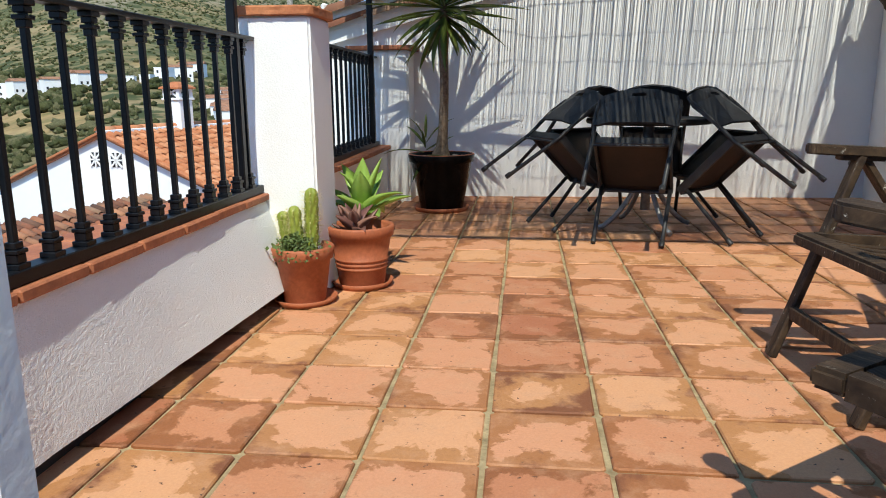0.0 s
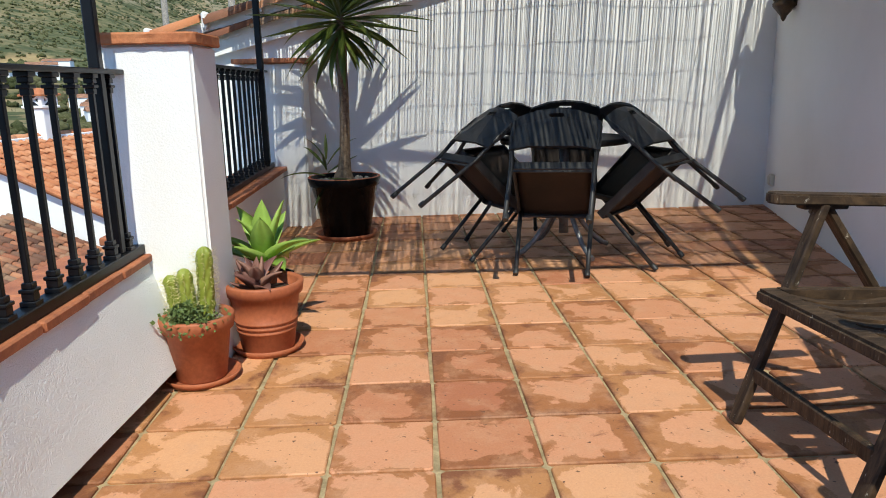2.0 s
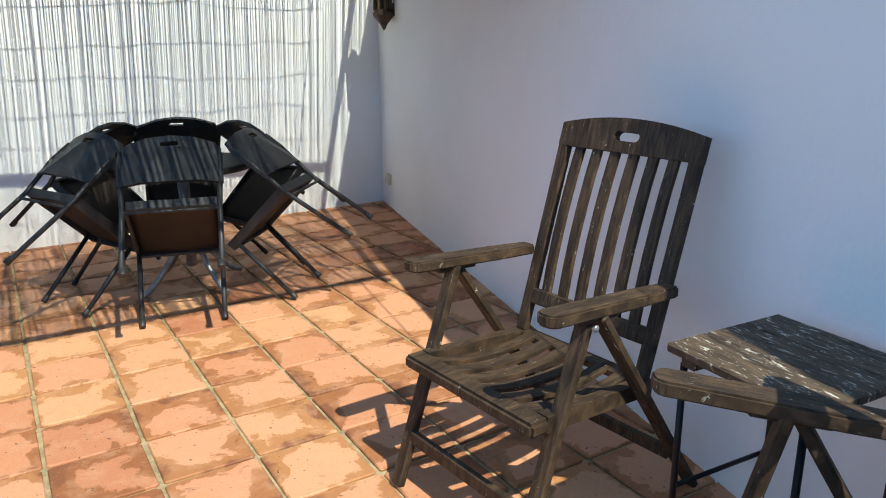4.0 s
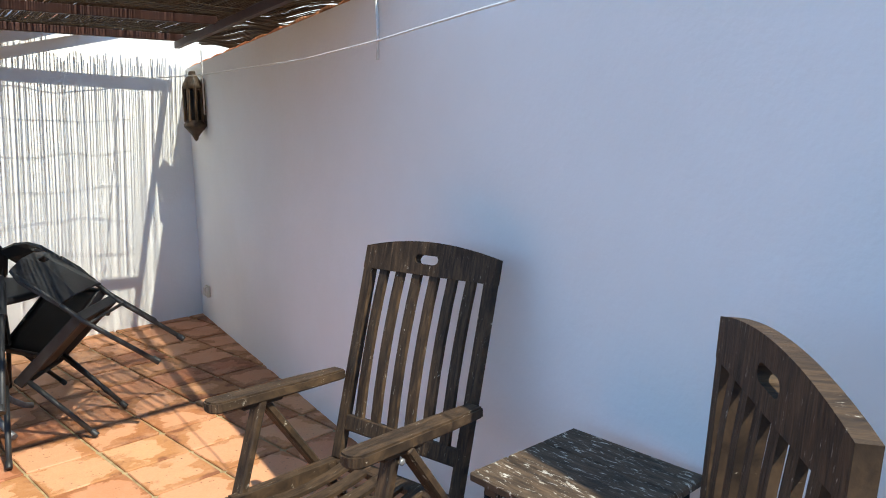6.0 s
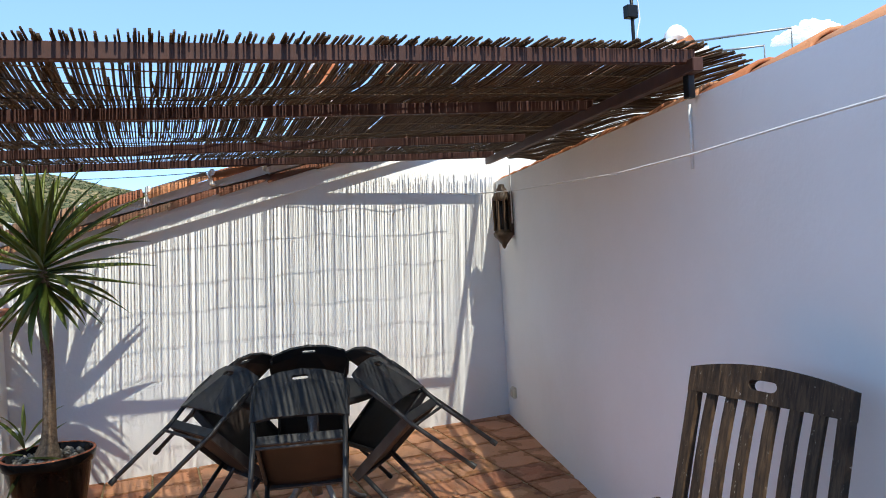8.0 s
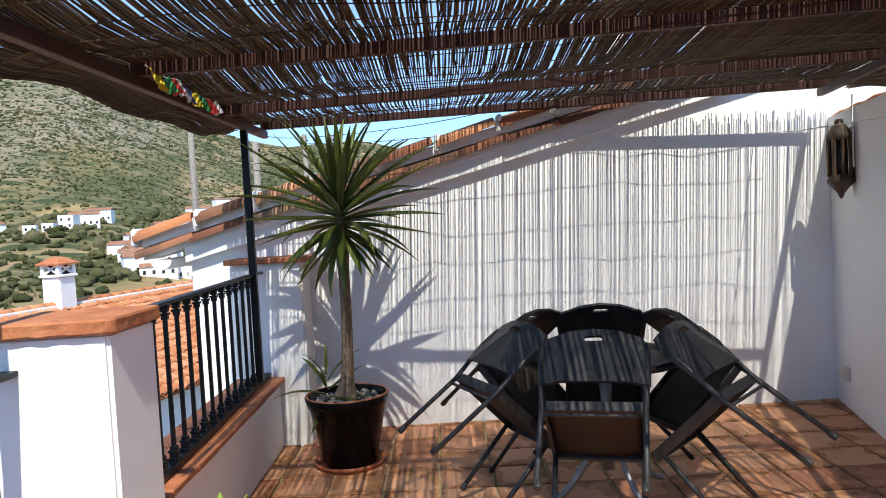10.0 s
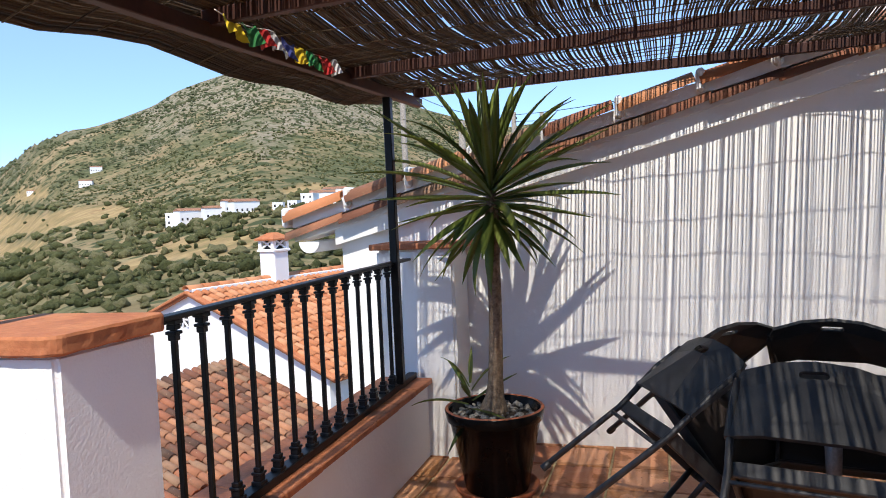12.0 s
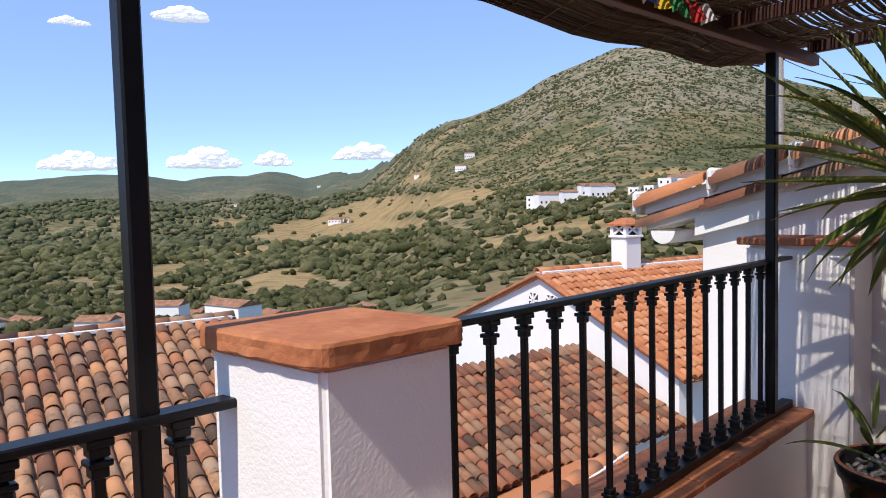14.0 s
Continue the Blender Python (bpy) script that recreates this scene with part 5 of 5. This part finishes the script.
# ---- pots and plants ----
def pot_mesh(rt, rb, h, lip, rings=()):
    prof = [(0.01, 0.0), (rb, 0.0), (rb + 0.004, 0.006)]
    z_lip = h - lip
    for z in rings:
        r = rb + (rt - rb) * z / h
        prof += [(r, z - 0.006), (r + 0.004, z - 0.003), (r + 0.004, z + 0.003), (r, z + 0.006)]
    rl = rb + (rt - rb) * z_lip / h
    prof += [(rl, z_lip), (rl + 0.012, z_lip + 0.004), (rt + 0.010, h - 0.006), (rt + 0.006, h), (rt - 0.008, h), (rt - 0.014, h - 0.01), (rl - 0.010, h - 0.05), (0.01, h - 0.052)]
    return lathe(prof, 40)


def saucer_bm(r, h=0.03):
    return lathe([(0.01, 0.0), (r - 0.02, 0.0), (r, h), (r - 0.008, h), (r - 0.026, 0.009), (0.01, 0.008)], 40)


def soil_bm(r, z, seed):
    bm = lathe([(0.005, z + 0.012), (r * 0.4, z + 0.010), (r * 0.8, z + 0.004), (r, z)], 28)
    for v in bm.verts:
        v.co.z += 0.010 * noise.noise((v.co.x * 30, v.co.y * 30, seed))
    return bm


def pebbles(parent, r, z, count, seed, size=0.014):
    rng = random.Random(seed)
    bm = bmesh.new()
    bmesh.ops.create_icosphere(bm, subdivisions=1, radius=1.0)
    for v in bm.verts:
        v.co *= 1 + 0.25 * noise.noise(v.co * 1.7)
    me = bpy.data.meshes.new("pebble")
    bm.to_mesh(me)
    bm.free()
    me.polygons.foreach_set("use_smooth", [True] * len(me.polygons))
    for i in range(count):
        a, q = rng.uniform(0, 6.28), r * math.sqrt(rng.random())
        s = size * rng.uniform(0.6, 1.4)
        ob = part("pebble", me, PEBBLE, parent)
        ob.matrix_basis = pose(q * math.cos(a), q * math.sin(a), z + s * 0.3, rng.uniform(0, 40), rng.uniform(0, 40), rng.uniform(0, 360)) @ Matrix.Diagonal((s * 1.3, s, s * 0.6, 1))


def blade(length, width, droop, fold, thick=0.002, n=9, tip=0.02, base_w=0.45):
    """A long leaf from the origin along +y, folded along its midrib and drooping at its tip."""
    verts, faces = [], []
    ang, y, z = 0.0, 0.0, 0.0
    for i in range(n + 1):
        s = i / n
        w = width * (base_w + (1 - base_w) * min(s * 3.0, 1.0)) * (1 - max(0.0, (s - 0.45) / 0.55) ** 1.7) + 0.0006
        up = fold * w
        verts += [(-w / 2, y, z + up), (0, y, z), (w / 2, y, z + up), (0, y, z - thick - 0.05 * w)]
        ang -= droop / n * (0.3 + 1.4 * s)
        y += length / n * math.cos(ang)
        z += length / n * math.sin(ang)
    for i in range(n):
        a, b = i * 4, i * 4 + 4
        for p, q in ((0, 1), (1, 2), (2, 3), (3, 0)):
            faces.append((a + p, a + q, b + q, b + p))
    return mesh_from("leaf", verts, faces, True)


def yucca(root, crown, count, l0, l1, seed, meshes):
    rng = random.Random(seed)
    for i in range(count):
        s = i / (count - 1)
        pitch = 84 - 135 * s ** 0.9 + rng.uniform(-7, 7)
        yaw = i * 137.5 + rng.uniform(-10, 10)
        base = Vector(crown) + Vector((0, 0, 0.09 - 0.20 * s))
        ob = part("leaf", rng.choice(meshes), YUCCA, root)
        k = rng.uniform(l0, l1) * (0.75 + 0.5 * math.sin(math.pi * min(s + 0.15, 1)))
        ob.matrix_basis = Matrix.Translation(base) @ pose(0, 0, 0, 0, 0, yaw) @ pose(0, 0, 0, pitch, 0, 0) @ pose(0, 0.012, 0, 0, rng.uniform(-25, 25), 0) @ Matrix.Diagonal((1.0, k, k, 1))


big = thing("yucca_pot", pose(-0.53, 3.20, 0), "glazed black pot with a tall yucca in a clay saucer", "potted plant")
part("saucer", saucer_bm(0.215, 0.035), POT_CLAY, big, "clay saucer")
part("pot", pot_mesh(0.24, 0.155, 0.41, 0.06), POT_BLACK, big, "glazed black pot with a worn clay rim").location = (0, 0, 0.012)
part("rim", lathe([(0.232, 0.412), (0.247, 0.414), (0.246, 0.424), (0.234, 0.426), (0.224, 0.40)], 40, None, False), POT_CLAY, big, "worn clay rim")
part("soil", soil_bm(0.222, 0.375, 2.0), SOIL, big)
pebbles(big, 0.205, 0.388, 170, 3, 0.012)
part("trunk", tube([(0, 0, 0.36), (-0.004, 0, 0.42), (0.004, 0, 0.47), (0.012, 0, 0.56), (0.022, 0, 0.75), (0.026, 0, 0.95), (0.024, 0, 1.15), (0.026, 0, 1.32), (0.028, 0, 1.50)], [0.080, 0.068, 0.048, 0.038, 0.034, 0.033, 0.034, 0.040, 0.022], 14), TRUNK, big)
YM = [blade(0.58, 0.048, d, 0.24) for d in (0.05, 0.25, 0.45, 0.7)]
yucca(big, (0.028, 0, 1.47), 78, 0.78, 1.0, 6, YM)
YS = [blade(0.24, 0.022, d, 0.2) for d in (0.1, 0.4, 0.7)]
yucca(big, (-0.115, -0.02, 0.44), 13, 0.8, 1.2, 7, YS)

cact = thing("cactus_pot", pose(-0.835, 0.715, 0), "clay pot with a ribbed column cactus and a trailing succulent", "potted plant")
part("saucer", saucer_bm(0.14, 0.028), POT_CLAY, cact, "clay saucer")
part("pot", pot_mesh(0.122, 0.085, 0.235, 0.055), POT_CLAY, cact, "terracotta pot").location = (0, 0, 0.009)
part("soil", soil_bm(0.11, 0.205, 5.0), SOIL, cact)
pebbles(cact, 0.095, 0.212, 22, 11, 0.012)


def cactus_column(h, r, ribs=6):
    """A column covered in spiral rows of swollen tubercles."""
    bm = bmesh.new()
    n, m = ribs * 6, 44
    rings = []
    for j in range(m + 1):
        q = j / m
        base = r * (0.78 + 0.22 * min(q * 4, 1)) * math.sqrt(max(0.0, 1 - max(0.0, (q - 0.86) / 0.145) ** 2)) + 0.001
        ring = []
        for k in range(n):
            a = 2 * math.pi * k / n
            turn = h * q / (r * 1.5) * math.pi
            rr = base * (0.93 + 0.24 * abs(math.cos((ribs * a + turn) / 2)) * abs(math.cos((ribs * a - turn) / 2)))
            ring.append(bm.verts.new((rr * math.cos(a), rr * math.sin(a), h * q)))
        rings.append(ring)
    for r0, r1 in zip(rings, rings[1:]):
        for k in range(n):
            bm.faces.new((r0[k], r0[(k + 1) % n], r1[(k + 1) % n], r1[k])).smooth = True
    bm.faces.new(rings[-1])
    return bm


def spines_bm(h, r, ribs, seed):
    rng = random.Random(seed)
    bm = bmesh.new()
    for k in range(ribs):
        a = 2 * math.pi * k / ribs
        for j in range(16):
            z = h * (j + 0.5) / 16.5
            for q in range(3):
                b = a + rng.uniform(-0.5, 0.5)
                p = Vector((r * 1.18 * math.cos(a), r * 1.18 * math.sin(a), z))
                tube([p, p + Vector((math.cos(b), math.sin(b), rng.uniform(-0.5, 0.8))).normalized() * 0.022], [0.0006, 0.0002], 3, bm, False)
    return bm


for x, y, h, r, tilt in ((0.035, 0.01, 0.285, 0.026, 2), (-0.012, -0.02, 0.215, 0.024, -3), (-0.055, 0.0, 0.19, 0.023, -8)):
    col = part("cactus_column", cactus_column(h, r), CACTUS, cact)
    col.matrix_basis = pose(x, y, 0.20, 0, tilt, 0)
    part("spines", spines_bm(h, r, 9, 3), SPINE, col)["kind"] = "stuff"


def leaf_cluster(seed, count, spread, size):
    rng = random.Random(seed)
    vs, fs = [], []
    for i in range(count):
        a, q = rng.uniform(0, 6.28), abs(rng.gauss(0, 0.5))
        p = Vector((spread * q * math.cos(a), spread * q * math.sin(a) * 0.8, rng.uniform(-0.06, 0.075) * (1 - 0.5 * q)))
        m = pose(*p, rng.uniform(0, 360), rng.uniform(0, 360), rng.uniform(0, 360))
        k = len(vs)
        s = size * rng.uniform(0.6, 1.3)
        vs += [m @ Vector(v) for v in ((0, 0, 0), (s * 0.45, s * 0.5, s * 0.12), (0, s, 0), (-s * 0.45, s * 0.5, s * 0.12), (0, s * 0.5, -s * 0.12))]
        fs += [(k, k + 1, k + 4), (k + 1, k + 2, k + 4), (k + 2, k + 3, k + 4), (k + 3, k, k + 4), (k, k + 3, k + 2, k + 1)]
    return mesh_from("succulent", vs, fs)


ob = part("succulent", leaf_cluster(17, 1000, 0.105, 0.016), SHRUB, cact, "trailing small-leaved succulent")
ob.location = (-0.012, -0.065, 0.235)
ob["kind"] = "stuff"

aloe = thing("aloe_pot", pose(-0.65, 1.00, 0), "ribbed terracotta pot with a reddish spotted aloe", "potted plant")
part("saucer", saucer_bm(0.145, 0.03), POT_CLAY, aloe, "clay saucer")
part("pot", pot_mesh(0.145, 0.10, 0.275, 0.05, (0.085, 0.105, 0.125)), POT_CLAY, aloe, "terracotta pot with raised bands").location = (0, 0, 0.009)
part("soil", soil_bm(0.132, 0.235, 8.0), SOIL, aloe)
AM = [blade(0.16, 0.052, d, 0.30, 0.008, 8, base_w=0.8) for d in (-0.5, 0.0, 0.5)]
rng_p = random.Random(12)
for i in range(15):
    s = i / 14
    ob = part("leaf", rng_p.choice(AM), ALOE, aloe)
    k = rng_p.uniform(0.75, 1.1)
    ob.matrix_basis = Matrix.Translation((-0.025, -0.01, 0.245)) @ pose(0, 0, 0, 0, 0, i * 137.5) @ pose(0, 0, 0, 78 - 62 * s, 0, 0) @ Matrix.Diagonal((k, k, k, 1))

agave = thing("agave_pot", pose(-0.70, 1.27, 0), "small black pot with a bright green foxtail agave", "potted plant")
part("pot", pot_mesh(0.115, 0.085, 0.24, 0.035), POT_BLACK, agave, "black plastic pot")
part("soil", soil_bm(0.10, 0.20, 9.0), SOIL, agave)
part("stem", tube([(0, 0, 0.19), (0.0, 0, 0.27), (0.0, 0, 0.33)], [0.035, 0.032, 0.02], 12), TRUNK, agave)
GM = [blade(0.27, 0.100, d, 0.22, 0.004, 9, base_w=0.55) for d in (0.0, 0.35, 0.7)]
for i in range(14):
    s = i / 13
    ob = part("leaf", rng_p.choice(GM), AGAVE, agave)
    k = rng_p.uniform(0.8, 1.08)
    ob.matrix_basis = Matrix.Translation((0, 0, 0.285)) @ pose(0, 0, 0, 0, 0, i * 137.5) @ pose(0, 0, 0, 82 - 74 * s, 0, 0) @ Matrix.Diagonal((k, k, k, 1))

# ---- prayer flags tied under the mat ----
flags = thing("flag_string", pose(-0.985, 1.58, 2.045), "string of small coloured cloth flags under the mat", "flags")
pts = [(0.0, 0.09 + 0.105 * k, 0.008 - 0.012 * math.sin(k * 1.3)) for k in range(9)]
part("string", tube(pts, 0.002, 4), CORD, flags)
for k, c in enumerate([(0.75, 0.55, 0.03), (0.03, 0.20, 0.06), (0.55, 0.03, 0.03), (0.65, 0.65, 0.68), (0.05, 0.07, 0.28), (0.75, 0.55, 0.03), (0.03, 0.22, 0.07), (0.55, 0.03, 0.03), (0.68, 0.68, 0.70)]):
    n = Nodes("flag_cloth")
    g = n.noise(60.0)
    fm = n.finish(n.mix(0.3, c, n.ramp(g, [(0.3, (0.3,) * 3), (0.7, (0.7,) * 3)]), "OVERLAY"), 0.85)
    y0 = 0.13 + k * 0.090
    vs, fs = [], []
    for i in range(7):
        for j in range(5):
            u, w = i / 6, j / 4
            vs.append((0.018 * math.sin(u * 7 + k) * w + 0.02 * w, y0 + 0.10 * u, 0.005 - 0.062 * w + 0.012 * math.sin(u * 5 + k * 2)))
    for i in range(6):
        for j in range(4):
            a = i * 5 + j
            fs.append((a, a + 5, a + 6, a + 1))
    part("flag", mesh_from("flag", vs, fs, True), fm, flags)

# ---- roofscape behind the pergola ----
def polar(az, el, r):
    return Vector((0.09 + r * math.sin(radians(az)), -1.53 + r * math.cos(radians(az)), 1.466 + r * math.tan(radians(el))))


for az, el, w in ((40.0, 13.3, 0.5), (19.5, 14.0, 0.34), (13.2, 14.1, 0.30)):
    p = polar(az, el, 9.0)
    c = thing("roof_chimney", Matrix.Translation(p) @ pose(0, 0, 0, 0, 0, 20), "rounded white chimney cowl on the neighbour's roof", "chimney")
    part("shaft", box(-w * 0.5, w * 0.5, -w * 0.4, w * 0.4, -1.6, 0.06, 0.04, seg=2), WHITE, c)
    part("slope", prism([(-w * 1.3, -0.25), (w * 0.2, 0.14), (w * 0.5, 0.06), (w * 0.5, -0.25)], (1, 0, 0), (0, 0, 1), (0, w, 0), (0, -w * 0.5, 0)), CAP_TILE, c)
    part("cowl", tube([(w * 0.05, -w * 0.2, 0.05), (w * 0.25, -w * 0.1, 0.17), (w * 0.42, 0, 0.25)], [w * 0.26, w * 0.28, w * 0.20], 14), WHITE, c)
ant = thing("antenna_mast", Matrix.Translation(polar(37.6, 14.0, 9.3)), "television antenna mast with a small amplifier box", "antenna")
part("mast", tube([(0, 0, -0.8), (0, 0, 1.1)], 0.022, 8), IRON, ant)
part("box", box(-0.10, 0.06, -0.05, 0.05, 0.33, 0.49, 0.01), IRON, ant)
part("arm", tube([(-0.3, 0, 0.74), (0.04, 0, 0.76)], 0.02, 6), IRON, ant)
part("aerial_head", box(-0.22, -0.02, -0.04, 0.06, 0.70, 0.82, 0.02), IRON, ant)
part("cable", tube([(0.03, 0, 0.8), (0.12, 0.03, 0.55), (0.13, 0.02, 0.35), (0.06, 0, 0.15), (0.03, 0, 0.0)], 0.008, 6), CORD, ant)
rail = thing("roof_rail", Matrix.Translation(polar(45.0, 11.0, 8.0)), "thin steel drying rails on the neighbour's roof", "rail")
for az, el, az0 in ((48.4, 13.6, 40.8), (46.6, 12.7, 41.5), (45.2, 11.8, 42.0)):
    a, b = polar(az, el, 8.0), polar(az0, el + 0.1, 8.0)
    ob = part("bar", tube([b, a, a - Vector((0, 0, 0.45))], 0.012, 6), GREY_METAL, rail)
    ob.matrix_basis = rail.matrix_world.inverted()

for az, e0, e1, r in ((-18.7, 9.9, 3.0, 24.0), (-10.25, 7.2, 2.0, 26.0), (-8.2, 7.1, 2.6, 30.0), (-14.05, 6.7, 1.5, 20.0)):
    a = Vector((0.06 + r * math.sin(radians(az)), -0.8 + r * math.cos(radians(az)), 1.43))
    p = thing("utility_pole", Matrix.Translation(a + Vector((0, 0, r * math.tan(radians(e1)) - 6))), "pale concrete utility pole beyond the roof", "pole")
    hh = r * (math.tan(radians(e0)) - math.tan(radians(e1))) + 6
    part("pole", tube([(0, 0, 0), (0, 0, hh)], [0.13, 0.085], 10), PEBBLE, p)
    part("insulator", box(-0.12, 0.12, -0.03, 0.03, hh - 0.25, hh - 0.18, 0.01), IRON, p)



def bearing(az, el, r):
    return Vector((0.06 + r * math.sin(radians(az)), -0.8 + r * math.cos(radians(az)), 1.43 + r * math.tan(radians(el))))


for (az0, e0, r0), (az1, e1, r1) in (((-10.25, 7.0, 26.0), (24.0, 11.5, 14.0)), ((-10.25, 6.5, 26.0), (26.0, 9.0, 15.0)), ((-18.7, 9.5, 24.0), (-10.25, 7.0, 26.0))):
    a, b = bearing(az0, e0, r0), bearing(az1, e1, r1)
    sag = [a.lerp(b, k / 12) - Vector((0, 0, 1.4 * (k / 12) * (1 - k / 12))) for k in range(13)]
    tagged(part("power_line", tube(sag, 0.011, 5), IRON), "thin dark overhead cable slung from the utility pole", "cable", "overhead cables")

# ---- floor tiles ----
def tile_mesh(seed):
    rng = random.Random(seed)
    h, c = 0.1435, 0.009
    ring = [(-h + c, -h), (h - c, -h), (h, -h + c), (h, h - c), (h - c, h), (-h + c, h), (-h, h - c), (-h, -h + c)]
    ring = [(x + rng.uniform(-0.0025, 0.0025), y + rng.uniform(-0.0025, 0.0025)) for x, y in ring]
    vs = [(x, y, -0.018) for x, y in ring] + [(x, y, -0.004) for x, y in ring] + [(x * 0.975, y * 0.975, 0.0 + rng.uniform(-0.0006, 0.0006)) for x, y in ring]
    fs = [tuple(range(16, 24))]
    for l in (0, 8):
        for k in range(8):
            q = (k + 1) % 8
            fs.append((l + k, l + q, l + 8 + q, l + 8 + k))
    me = mesh_from("floor_tile", vs, fs)
    me.materials.append(FLOOR_TILE)
    return me


TILES = [tile_mesh(k) for k in range(8)]
rng_t = random.Random(77)
for j in range(-12, 14):
    for i in range(-4, 10):
        x, y = (i + 0.5) * 0.30 - 0.002, (j + 0.5) * 0.30 + 0.003
        if x - 0.15 > right_x(y + 0.15) + 0.02:
            continue
        ob = new("floor_tile", rng_t.choice(TILES))
        ob.parent = floor
        ob.matrix_basis = pose(x + rng_t.gauss(0, 0.0012), y + rng_t.gauss(0, 0.0012), rng_t.gauss(0, 0.0007), rng_t.gauss(0, 0.12), rng_t.gauss(0, 0.12), rng_t.choice((0, 90, 180, 270)) + rng_t.gauss(0, 0.25))
